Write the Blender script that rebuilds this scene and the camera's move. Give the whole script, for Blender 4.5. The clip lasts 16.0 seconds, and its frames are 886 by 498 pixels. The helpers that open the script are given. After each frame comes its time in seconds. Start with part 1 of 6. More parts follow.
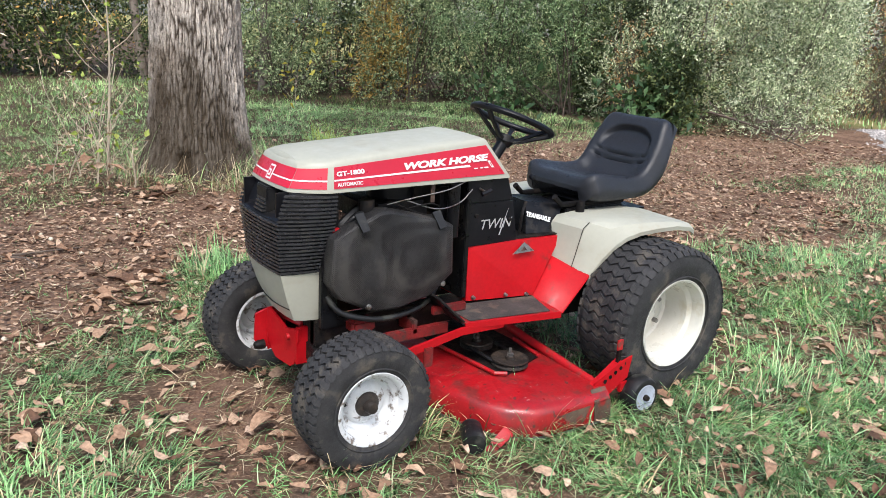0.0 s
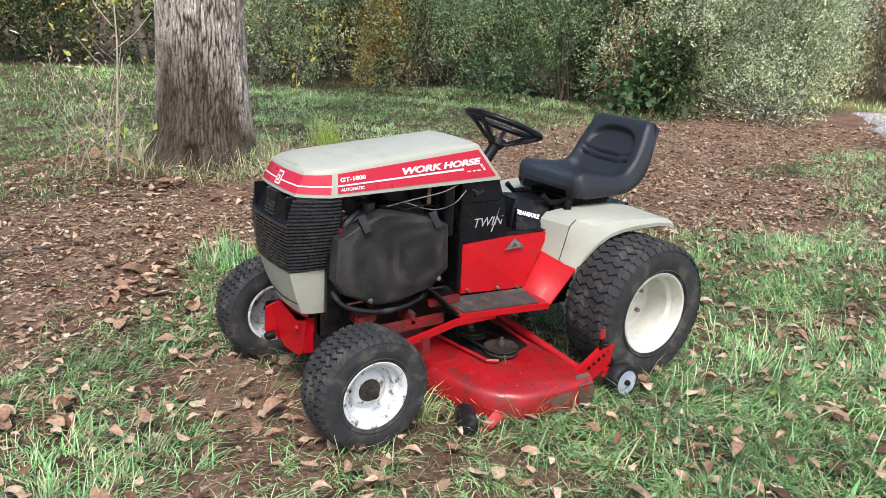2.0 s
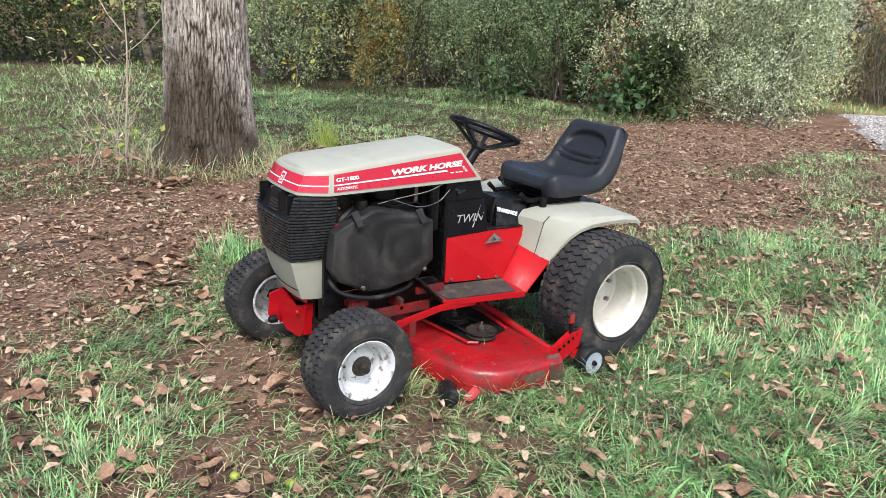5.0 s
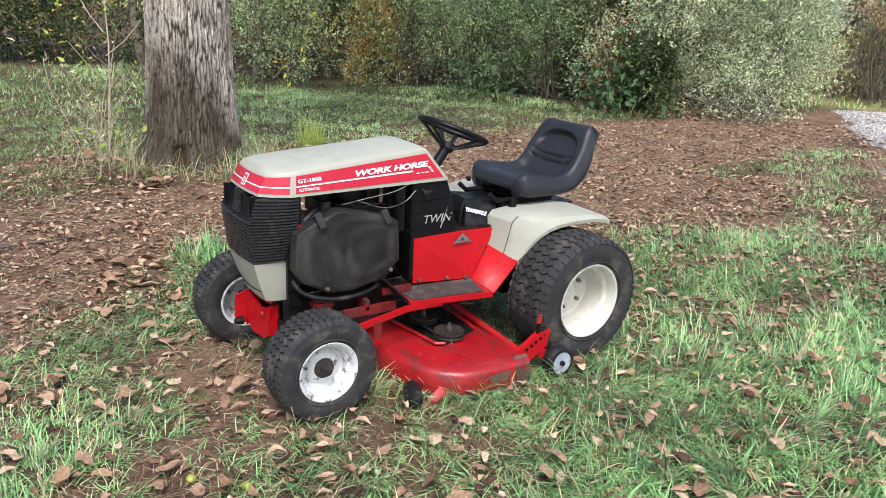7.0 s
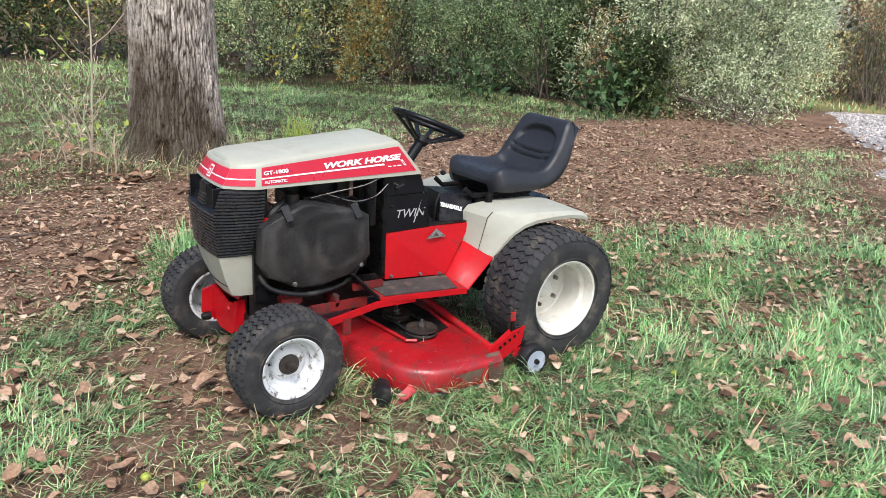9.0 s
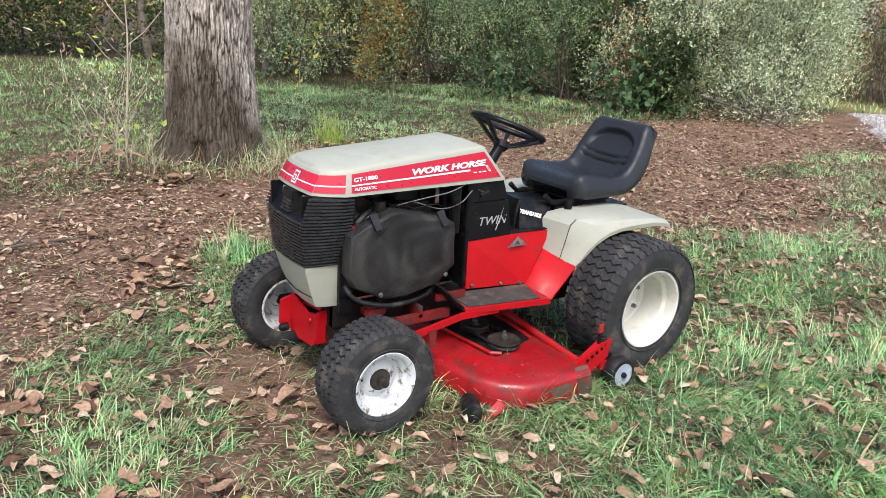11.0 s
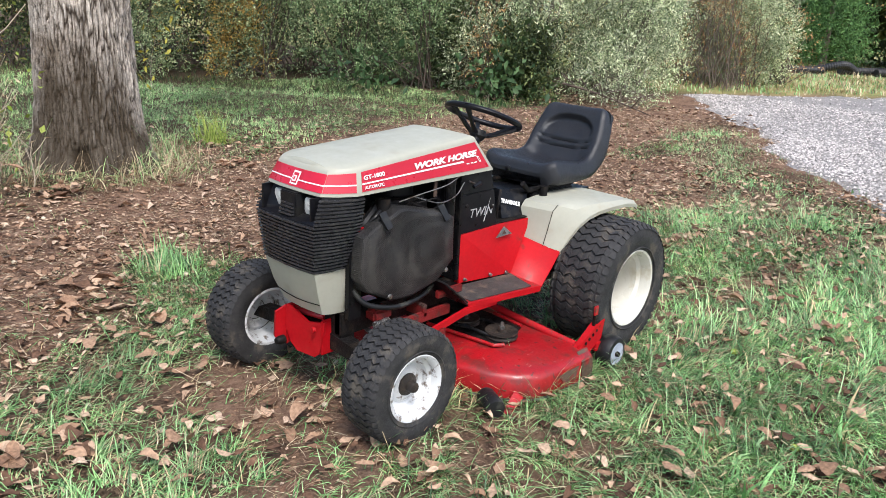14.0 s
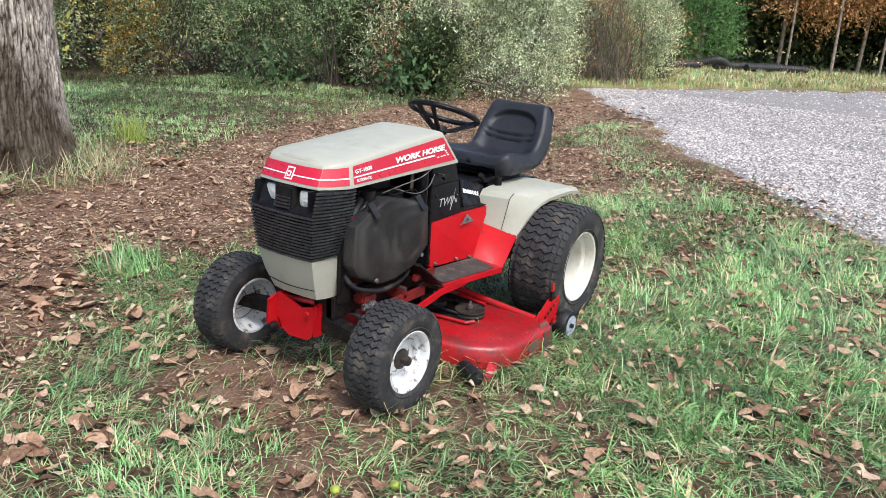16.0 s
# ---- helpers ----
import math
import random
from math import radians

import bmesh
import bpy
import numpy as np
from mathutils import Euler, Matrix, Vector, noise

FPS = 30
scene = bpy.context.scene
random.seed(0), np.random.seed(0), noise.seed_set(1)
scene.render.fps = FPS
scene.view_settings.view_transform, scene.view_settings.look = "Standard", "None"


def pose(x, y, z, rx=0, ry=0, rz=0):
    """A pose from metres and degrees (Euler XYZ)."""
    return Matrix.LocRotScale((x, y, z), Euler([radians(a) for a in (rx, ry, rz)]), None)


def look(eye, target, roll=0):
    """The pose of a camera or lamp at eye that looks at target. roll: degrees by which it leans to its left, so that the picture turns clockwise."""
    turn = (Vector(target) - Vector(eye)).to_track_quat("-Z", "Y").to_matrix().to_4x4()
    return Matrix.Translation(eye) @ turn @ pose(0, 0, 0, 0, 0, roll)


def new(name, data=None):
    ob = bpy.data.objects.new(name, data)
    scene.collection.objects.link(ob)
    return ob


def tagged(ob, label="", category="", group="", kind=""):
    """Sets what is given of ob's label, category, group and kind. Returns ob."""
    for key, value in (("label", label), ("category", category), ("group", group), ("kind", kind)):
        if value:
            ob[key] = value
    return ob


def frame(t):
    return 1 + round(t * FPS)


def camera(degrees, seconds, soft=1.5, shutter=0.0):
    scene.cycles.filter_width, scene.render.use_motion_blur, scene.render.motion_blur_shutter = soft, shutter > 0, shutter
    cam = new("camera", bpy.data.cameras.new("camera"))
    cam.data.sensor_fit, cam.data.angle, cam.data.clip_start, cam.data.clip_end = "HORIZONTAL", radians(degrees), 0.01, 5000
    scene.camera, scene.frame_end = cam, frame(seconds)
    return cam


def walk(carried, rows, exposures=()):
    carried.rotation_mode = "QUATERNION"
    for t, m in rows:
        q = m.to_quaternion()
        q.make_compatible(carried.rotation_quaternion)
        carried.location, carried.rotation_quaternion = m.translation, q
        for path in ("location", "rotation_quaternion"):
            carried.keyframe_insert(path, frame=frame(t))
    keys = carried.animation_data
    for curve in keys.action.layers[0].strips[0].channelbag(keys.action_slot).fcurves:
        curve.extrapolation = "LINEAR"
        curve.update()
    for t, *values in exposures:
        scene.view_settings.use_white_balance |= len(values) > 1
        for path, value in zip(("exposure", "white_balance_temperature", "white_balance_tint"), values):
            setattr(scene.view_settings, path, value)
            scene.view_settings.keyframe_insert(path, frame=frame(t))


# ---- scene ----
cam = camera(59.6, 16.0, soft=0.6)
METRES = 2.8
START = pose(-2.294, -2.223, 1.3055, -15.955, -3.081, -34.12)
ROWS = [
    (0.0, 0.0, 0.0, 0.0, 0.0, 0.0, -0.0),
    (0.5, -0.0098, -0.0175, 0.0132, -0.0, -0.94, -0.04),
    (1.0, -0.0221, -0.0273, 0.0308, -0.0, -1.47, -0.04),
    (1.5, -0.0293, -0.0476, 0.0294, 0.03, -1.54, 0.07),
    (2.0, 0.0071, -0.0771, 0.0235, 0.08, -1.49, 0.22),
    (2.5, 0.0368, -0.1115, 0.0138, 0.04, -1.5, 0.15),
    (3.0, 0.0446, -0.1279, 0.0103, 0.0, -1.56, 0.04),
    (3.5, 0.0426, -0.1514, 0.0193, 0.0, -1.59, 0.0),
    (4.0, 0.0354, -0.1713, 0.0192, 0.02, -1.6, 0.01),
    (6.5, 0.0341, -0.216, 0.0217, 0.09, -1.69, 0.23),
    (7.0, 0.0801, -0.1938, 0.0231, 0.11, -1.79, 0.31),
    (7.5, 0.1176, -0.1714, 0.0069, 0.06, -1.83, 0.2),
    (8.0, 0.1222, -0.1713, 0.0151, 0.02, -1.77, 0.06),
    (10.5, 0.0649, -0.1527, 0.0182, -0.06, -1.79, -0.22),
    (11.0, -0.0055, -0.1278, 0.0276, -0.08, -1.85, -0.3),
    (11.5, -0.0464, -0.0991, 0.028, -0.25, -1.88, 0.0),
    (12.0, -0.0706, -0.0482, 0.033, -1.46, -2.01, 0.53),
    (12.5, -0.1001, -0.0297, 0.0438, -3.06, -2.15, 0.92),
    (13.0, -0.1608, -0.0182, 0.0369, -5.87, -2.34, 1.64),
    (13.5, -0.2039, -0.0335, 0.0381, -8.38, -2.58, 2.32),
    (14.0, -0.222, -0.0749, 0.0355, -12.18, -2.71, 3.51),
    (14.5, -0.2469, -0.1177, 0.035, -18.21, -3.12, 4.79),
    (15.0, -0.3007, -0.1388, 0.042, -20.04, -3.39, 4.92),
    (15.5, -0.3433, -0.1392, 0.0369, -20.17, -3.56, 4.95),
    (16.0, -0.3607, -0.1361, 0.0373, -20.18, -3.71, 5.03),
]
walk(cam, [(t, START @ pose(METRES * x, METRES * y, METRES * z, 90 + pitch, roll, yaw)) for t, x, y, z, yaw, pitch, roll in ROWS])

# ---- light: overcast autumn day ----
world = bpy.data.worlds.new("overcast_sky")
scene.world = world
world.use_nodes = True
wn = world.node_tree
sky = wn.nodes.new("ShaderNodeTexSky")
sky.sky_type, sky.sun_disc = "NISHITA", False
sky.sun_elevation, sky.sun_rotation = radians(50), radians(200)
sky.air_density, sky.dust_density = 1.0, 2.0
wn.links.new(sky.outputs[0], wn.nodes["Background"].inputs[0])
wn.nodes["Background"].inputs[1].default_value = 0.10
sun = new("sun", bpy.data.lights.new("sun", "SUN"))
sun.data.energy, sun.data.angle, sun.data.color = 1.5, radians(22), (1.0, 0.99, 0.98)
sun.matrix_world = look((-6, -8, 16), (0, 0, 0))
scene.view_settings.exposure = 1.28

# ---- materials ----
def mat(name, base, rough=0.6, metal=0.0, var=0.2, scale=6.0, bump=0.15, bscale=120.0, second=None, amount=0.5, sscale=4.0, coat=0.0, spec=0.5, rvar=0.15, isl=0.0):
    """Principled surface: broad and fine tone changes, a second colour in patches, fine relief."""
    m = bpy.data.materials.new(name)
    m.use_nodes = True
    nt = m.node_tree
    b = nt.nodes["Principled BSDF"]
    co = nt.nodes.new("ShaderNodeTexCoord").outputs["Object"]

    def noise_tex(s, detail=6.0):
        n = nt.nodes.new("ShaderNodeTexNoise")
        n.inputs["Scale"].default_value, n.inputs["Detail"].default_value, n.inputs["Roughness"].default_value = s, detail, 0.6
        nt.links.new(co, n.inputs["Vector"])
        return n.outputs["Fac"]

    def ramp(src, lo, hi, a, c):
        n = nt.nodes.new("ShaderNodeMapRange")
        nt.links.new(src, n.inputs[0])
        for k, v in enumerate((lo, hi, a, c)):
            n.inputs[k + 1].default_value = v
        return n.outputs[0]

    def mul(col, fac):
        n = nt.nodes.new("ShaderNodeMix")
        n.data_type, n.blend_type = "RGBA", "MULTIPLY"
        n.inputs[0].default_value = 1.0
        nt.links.new(col, n.inputs[6])
        nt.links.new(fac, n.inputs[7])
        return n.outputs[2]

    rgb = nt.nodes.new("ShaderNodeRGB")
    rgb.outputs[0].default_value = (*base, 1)
    col = mul(rgb.outputs[0], ramp(noise_tex(scale), 0.3, 0.7, 1 - var, 1 + var))
    col = mul(col, ramp(noise_tex(scale * 14), 0.3, 0.7, 1 - var * 0.6, 1 + var * 0.6))
    if isl:
        g = nt.nodes.new("ShaderNodeNewGeometry").outputs["Random Per Island"]
        col = mul(col, ramp(g, 0, 1, 1 - isl, 1 + isl))
    if second:
        k = nt.nodes.new("ShaderNodeMix")
        k.data_type = "RGBA"
        f = noise_tex(sscale, 9.0)
        nt.links.new(ramp(f, 0.62 - amount * 0.3, 0.70 - amount * 0.2, 0, 0.92), k.inputs[0])
        nt.links.new(col, k.inputs[6])
        k.inputs[7].default_value = (*second, 1)
        col = k.outputs[2]
    nt.links.new(col, b.inputs["Base Color"])
    nt.links.new(ramp(noise_tex(scale * 3), 0.3, 0.7, max(0.03, rough - rvar), min(1, rough + rvar)), b.inputs["Roughness"])
    b.inputs["Metallic"].default_value = metal
    b.inputs["Specular IOR Level"].default_value = spec
    b.inputs["Coat Weight"].default_value = coat
    if bump:
        n = nt.nodes.new("ShaderNodeBump")
        n.inputs["Strength"].default_value, n.inputs["Distance"].default_value = bump, 0.01
        nt.links.new(noise_tex(bscale, 4.0), n.inputs["Height"])
        nt.links.new(n.outputs[0], b.inputs["Normal"])
    return m


RED = mat("red_paint", (0.43, 0.006, 0.011), 0.42, var=0.14, scale=5, bump=0.04, second=(0.26, 0.022, 0.02), amount=0.02, sscale=13, coat=0.0, spec=0.25)
RED_WORN = mat("worn_red_paint", (0.41, 0.007, 0.012), 0.48, var=0.22, scale=7, bump=0.1, second=(0.13, 0.055, 0.042), amount=0.24, sscale=24, coat=0.1)
DARK_RUST = mat("dark_greasy_rust", (0.028, 0.021, 0.017), 0.55, metal=0.1, var=0.4, scale=20, bump=0.35, second=(0.060, 0.042, 0.031), amount=0.3, sscale=26)
RED_DIRTY = mat("grimy_red_paint", (0.18, 0.010, 0.010), 0.55, var=0.35, scale=12, bump=0.2, second=(0.05, 0.03, 0.024), amount=0.45, sscale=18)
GREY = mat("putty_grey_paint", (0.40, 0.395, 0.325), 0.45, var=0.05, scale=4, bump=0.03, second=(0.36, 0.34, 0.27), amount=0.2, sscale=7)
DECAL = mat("red_decal", (0.52, 0.010, 0.034), 0.38, var=0.05, scale=8, bump=0.0)
WHITE = mat("white_print", (0.80, 0.78, 0.76), 0.45, var=0.04, bump=0.0)
SILVER = mat("silver_print", (0.42, 0.42, 0.42), 0.45, var=0.1, bump=0.0)
PLASTIC = mat("black_plastic", (0.006, 0.006, 0.008), 0.38, var=0.2, scale=9, bump=0.05, spec=0.26, second=(0.018, 0.017, 0.016), amount=0.2, sscale=9)
# grille ribs: PLASTIC made paler, the light they catch put into the colour
RIB = mat("lit_rib_plastic", (0.026, 0.026, 0.029), 0.28, var=0.25, scale=9, bump=0.05, spec=0.6, second=(0.045, 0.044, 0.042), amount=0.25, sscale=14)
BLACK = mat("black_paint", (0.005, 0.005, 0.006), 0.34, var=0.25, scale=8, bump=0.05, spec=0.26, second=(0.022, 0.019, 0.016), amount=0.24, sscale=16)
GRIME = mat("oily_black_metal", (0.009, 0.008, 0.008), 0.55, metal=0.1, var=0.4, scale=14, bump=0.3, spec=0.18, second=(0.028, 0.021, 0.016), amount=0.34, sscale=22)
STEEL = mat("dull_steel", (0.26, 0.25, 0.24), 0.42, metal=0.8, var=0.3, scale=18, bump=0.15, second=(0.09, 0.06, 0.045), amount=0.35, sscale=25)
RUST = mat("rusty_brown_steel", (0.10, 0.062, 0.045), 0.75, metal=0.25, var=0.4, scale=20, bump=0.4, second=(0.045, 0.03, 0.025), amount=0.5, sscale=30)
RUBBER = mat("black_rubber", (0.034, 0.033, 0.034), 0.72, spec=0.32, var=0.35, scale=12, bump=0.3, bscale=260, second=(0.100, 0.086, 0.070), amount=0.3, sscale=13)
SMOOTH_RUBBER = mat("smooth_black_rubber", (0.011, 0.011, 0.012), 0.5, spec=0.35, var=0.25, scale=12, bump=0.1, second=(0.05, 0.05, 0.042), amount=0.3, sscale=14)
RIM = mat("white_enamel", (0.64, 0.65, 0.66), 0.34, var=0.06, scale=6, bump=0.05, second=(0.10, 0.065, 0.04), amount=0.27, sscale=30)
RIM_CREAM = mat("cream_enamel", (0.62, 0.60, 0.54), 0.34, var=0.05, scale=5, bump=0.04, second=(0.55, 0.50, 0.40), amount=0.12, sscale=9)
VINYL = mat("charcoal_vinyl", (0.016, 0.017, 0.021), 0.42, var=0.12, scale=6, bump=0.22, bscale=420, spec=0.5)
LENS = mat("ribbed_lamp_glass", (0.72, 0.72, 0.68), 0.12, var=0.12, scale=60, bump=0.6, bscale=90, coat=0.6)
GRIP = mat("grey_grit_mat", (0.050, 0.044, 0.040), 0.85, var=0.35, scale=9, bump=0.6, bscale=500, second=(0.13, 0.095, 0.07), amount=0.32, sscale=12)
HUB_BLUE = mat("pale_blue_grey_plastic", (0.40, 0.44, 0.52), 0.45, var=0.12, scale=20, bump=0.1, second=(0.15, 0.13, 0.11), amount=0.25, sscale=25)


def screen_mat():
    """Black metal screen with rows of small round holes, dusty in patches."""
    m = mat("perforated_black_screen", (0.022, 0.021, 0.021), 0.50, metal=0.1, var=0.45, scale=6, bump=0, spec=0.35, second=(0.050, 0.046, 0.042), amount=0.42, sscale=7)
    nt = m.node_tree
    b = nt.nodes["Principled BSDF"]
    v = nt.nodes.new("ShaderNodeTexVoronoi")
    v.inputs["Scale"].default_value, v.inputs["Randomness"].default_value = 210, 0.12
    mp = nt.nodes.new("ShaderNodeMapping")
    mp.inputs["Scale"].default_value, mp.inputs["Rotation"].default_value = (1, 1, 1), (0, radians(45), 0)
    nt.links.new(nt.nodes.new("ShaderNodeTexCoord").outputs["Object"], mp.inputs[0])
    nt.links.new(mp.outputs[0], v.inputs["Vector"])
    hole = nt.nodes.new("ShaderNodeMapRange")
    for k, x in enumerate((0.26, 0.46, 0.35, 1.15)):
        hole.inputs[k + 1].default_value = x
    nt.links.new(v.outputs["Distance"], hole.inputs[0])
    mx = nt.nodes.new("ShaderNodeMix")
    mx.data_type, mx.blend_type = "RGBA", "MULTIPLY"
    mx.inputs[0].default_value = 1
    nt.links.new(b.inputs["Base Color"].links[0].from_socket, mx.inputs[6])
    nt.links.new(hole.outputs[0], mx.inputs[7])
    nt.links.new(mx.outputs[2], b.inputs["Base Color"])
    bp = nt.nodes.new("ShaderNodeBump")
    bp.inputs["Strength"].default_value, bp.inputs["Distance"].default_value = 0.8, 0.004
    nt.links.new(hole.outputs[0], bp.inputs["Height"])
    nt.links.new(bp.outputs[0], b.inputs["Normal"])
    return m


SCREEN = screen_mat()


def deck_paint():
    """Scuffed red enamel: broad dull grime, dark chips and short pale scratches."""
    m = mat("scuffed_deck_paint", (0.34, 0.007, 0.011), 0.40, var=0.22, scale=6, bump=0.12, second=(0.17, 0.02, 0.018), amount=0.34, sscale=11, coat=0.15)
    nt = m.node_tree
    b = nt.nodes["Principled BSDF"]
    co = nt.nodes.new("ShaderNodeTexCoord").outputs["Object"]
    for scl, lo, hi, paint in (((150, 30, 120), 0.70, 0.76, (0.55, 0.24, 0.21)), ((34, 90, 60), 0.69, 0.76, (0.48, 0.17, 0.15)), ((30, 30, 30), 0.66, 0.69, (0.05, 0.030, 0.022))):
        mp = nt.nodes.new("ShaderNodeMapping")
        mp.inputs["Scale"].default_value = scl
        nt.links.new(co, mp.inputs[0])
        n = nt.nodes.new("ShaderNodeTexNoise")
        n.inputs["Scale"].default_value, n.inputs["Detail"].default_value = 1.0, 3.0
        nt.links.new(mp.outputs[0], n.inputs["Vector"])
        r = nt.nodes.new("ShaderNodeMapRange")
        for k, v in enumerate((lo, hi, 0.0, 0.8)):
            r.inputs[k + 1].default_value = v
        nt.links.new(n.outputs["Fac"], r.inputs[0])
        x = nt.nodes.new("ShaderNodeMix")
        x.data_type = "RGBA"
        nt.links.new(r.outputs[0], x.inputs[0])
        nt.links.new(b.inputs["Base Color"].links[0].from_socket, x.inputs[6])
        x.inputs[7].default_value = (*paint, 1)
        nt.links.new(x.outputs[2], b.inputs["Base Color"])
    return m


DECK_RED = deck_paint()
SCRAPED = mat("scraped_brown_steel", (0.105, 0.068, 0.047), 0.62, metal=0.2, var=0.3, scale=16, bump=0.25, second=(0.30, 0.012, 0.014), amount=0.42, sscale=14)


# ---- mesh helpers ----
def link_mesh(name, bm, material, smooth=38, bevel=0.0):
    if bevel:
        bmesh.ops.bevel(bm, geom=[e for e in bm.edges if len(e.link_faces) == 2 and e.calc_face_angle() > 0.5], offset=bevel, segments=2, affect="EDGES", clamp_overlap=True)
    bmesh.ops.recalc_face_normals(bm, faces=bm.faces)
    me = bpy.data.meshes.new(name)
    bm.to_mesh(me)
    bm.free()
    me.materials.append(material)
    if smooth:
        me.polygons.foreach_set("use_smooth", [True] * len(me.polygons))
        me.set_sharp_from_angle(angle=radians(smooth))
    return me


def part(name, bm, material, parent, label="", smooth=38, bevel=0.0):
    ob = new(name, link_mesh(name, bm, material, smooth, bevel))
    ob.parent = parent
    return tagged(ob, label)


def thing(name, label, category, at=(0, 0, 0), group="", kind=""):
    ob = new(name)
    ob.location = at
    ob.empty_display_size = 0.1
    return tagged(ob, label, category, group, kind)


def box(lo, hi, bm=None):
    bm = bm or bmesh.new()
    vs = bmesh.ops.create_cube(bm, size=1)["verts"]
    for v in vs:
        v.co = Vector([l + (h - l) * (c + 0.5) for l, h, c in zip(lo, hi, v.co)])
    return bm


def loft(rings, bm=None, closed=True, cap=True):
    bm = bm or bmesh.new()
    vs = [[bm.verts.new(p) for p in ring] for ring in rings]
    n = len(rings[0])
    for a, b in zip(vs, vs[1:]):
        for i in range(n if closed else n - 1):
            j = (i + 1) % n
            bm.faces.new((a[i], a[j], b[j], b[i]))
    if cap:
        bm.faces.new(vs[0][::-1])
        bm.faces.new(vs[-1])
    return bm


def prism(outline, depth, bm=None):
    """A closed outline of 3D points pushed along the vector depth."""
    d = Vector(depth)
    return loft([[Vector(p) for p in outline], [Vector(p) + d for p in outline]], bm)


def tube(points, r, seg=8, bm=None, cap=True):
    pts = [Vector(p) for p in points]
    rings, side = [], None
    for i, p in enumerate(pts):
        d = (pts[min(i + 1, len(pts) - 1)] - pts[max(i - 1, 0)]).normalized()
        if side is None:
            side = d.orthogonal().normalized()
        side = (side - d * side.dot(d)).normalized()
        up = d.cross(side)
        rr = r(i / max(1, len(pts) - 1)) if callable(r) else r
        rings.append([p + (side * math.cos(a) + up * math.sin(a)) * rr for a in (2 * math.pi * k / seg for k in range(seg))])
    return loft(rings, bm, cap=cap)


def curve_points(ctrl, n=10):
    """A smooth line through a few points."""
    c = [Vector(p) for p in ctrl]
    c = [c[0] * 2 - c[1]] + c + [c[-1] * 2 - c[-2]]
    out = []
    for i in range(1, len(c) - 2):
        for k in range(n):
            t = k / n
            out.append(0.5 * (2 * c[i] + (c[i + 1] - c[i - 1]) * t + (2 * c[i - 1] - 5 * c[i] + 4 * c[i + 1] - c[i + 2]) * t * t + (3 * c[i] - c[i - 1] - 3 * c[i + 1] + c[i + 2]) * t ** 3))
    return out + [c[-2]]


def lathe(profile, centre, axis="y", seg=48, bm=None, cap=False):
    """profile: (radius, way along the axis)."""
    cx, cy, cz = centre
    rings = []
    for r, w in profile:
        ring = []
        for k in range(seg):
            a = 2 * math.pi * k / seg
            u, v = r * math.cos(a), r * math.sin(a)
            ring.append({"y": (cx + u, cy + w, cz + v), "z": (cx + u, cy + v, cz + w), "x": (cx + w, cy + u, cz + v)}[axis])
        rings.append(ring)
    return loft(rings, bm, cap=cap)


def lettering(name, words, size, m, material, parent, label, shear=0.0, stretch=1.0, thick=0.0006, bold=0.0):
    cu = bpy.data.curves.new(name, "FONT")
    cu.body, cu.size, cu.extrude, cu.shear, cu.offset = words, size, thick, shear, bold
    tmp = bpy.data.objects.new(name, cu)
    scene.collection.objects.link(tmp)
    me = bpy.data.meshes.new_from_object(tmp.evaluated_get(bpy.context.evaluated_depsgraph_get()))
    bpy.data.objects.remove(tmp)
    me.transform(m @ Matrix.Diagonal((stretch, 1, 1, 1)))
    me.name = name
    me.materials.clear()
    me.materials.append(material)
    ob = new(name, me)
    ob.parent = parent
    return tagged(ob, label)


def frame_at(origin, along, up):
    x = Vector(along).normalized()
    z = x.cross(Vector(up)).normalized()
    y = z.cross(x)
    m = Matrix((x, y, z)).transposed().to_4x4()
    m.translation = origin
    return m

# ---- garden tractor: faces -x, its left side towards -y, centre line at y = CL ----
CL = 0.09
tractor = thing("garden_tractor", "worn red and grey garden tractor parked on patchy grass", "tractor")


def outline(xf, hf, xc, hc, xr, hr, z, n=5):
    """Plan of the nose: front, cut corners, sides; from rear left round the front to rear right."""
    left = [(xr + (xc - xr) * k / n, -(hr + (hc - hr) * k / n)) for k in range(n)] + [(xc, -hc), ((xc + xf) / 2 - 0.006, -(hc + hf) / 2 - 0.004), (xf, -hf), (xf - 0.008, -hf * 0.5)]
    pts = left + [(xf - 0.01, 0)] + [(x, -y) for x, y in left[::-1]]
    return [Vector((x, CL + y, z(x) if callable(z) else z)) for x, y in pts]


# hood
HB = outline(-1.367, 0.145, -1.262, 0.210, -0.526, 0.182, 0.805)
HT = outline(-1.330, 0.135, -1.250, 0.190, -0.628, 0.168, lambda x: 0.873 + 0.056 * (x + 1.33) / 0.70)


def inset(ring, k, dz):
    c = sum(ring, Vector()) / len(ring)
    return [Vector((c.x + (p.x - c.x) * (1 - k), c.y + (p.y - c.y) * (1 - k * 1.8), p.z + dz)) for p in ring]


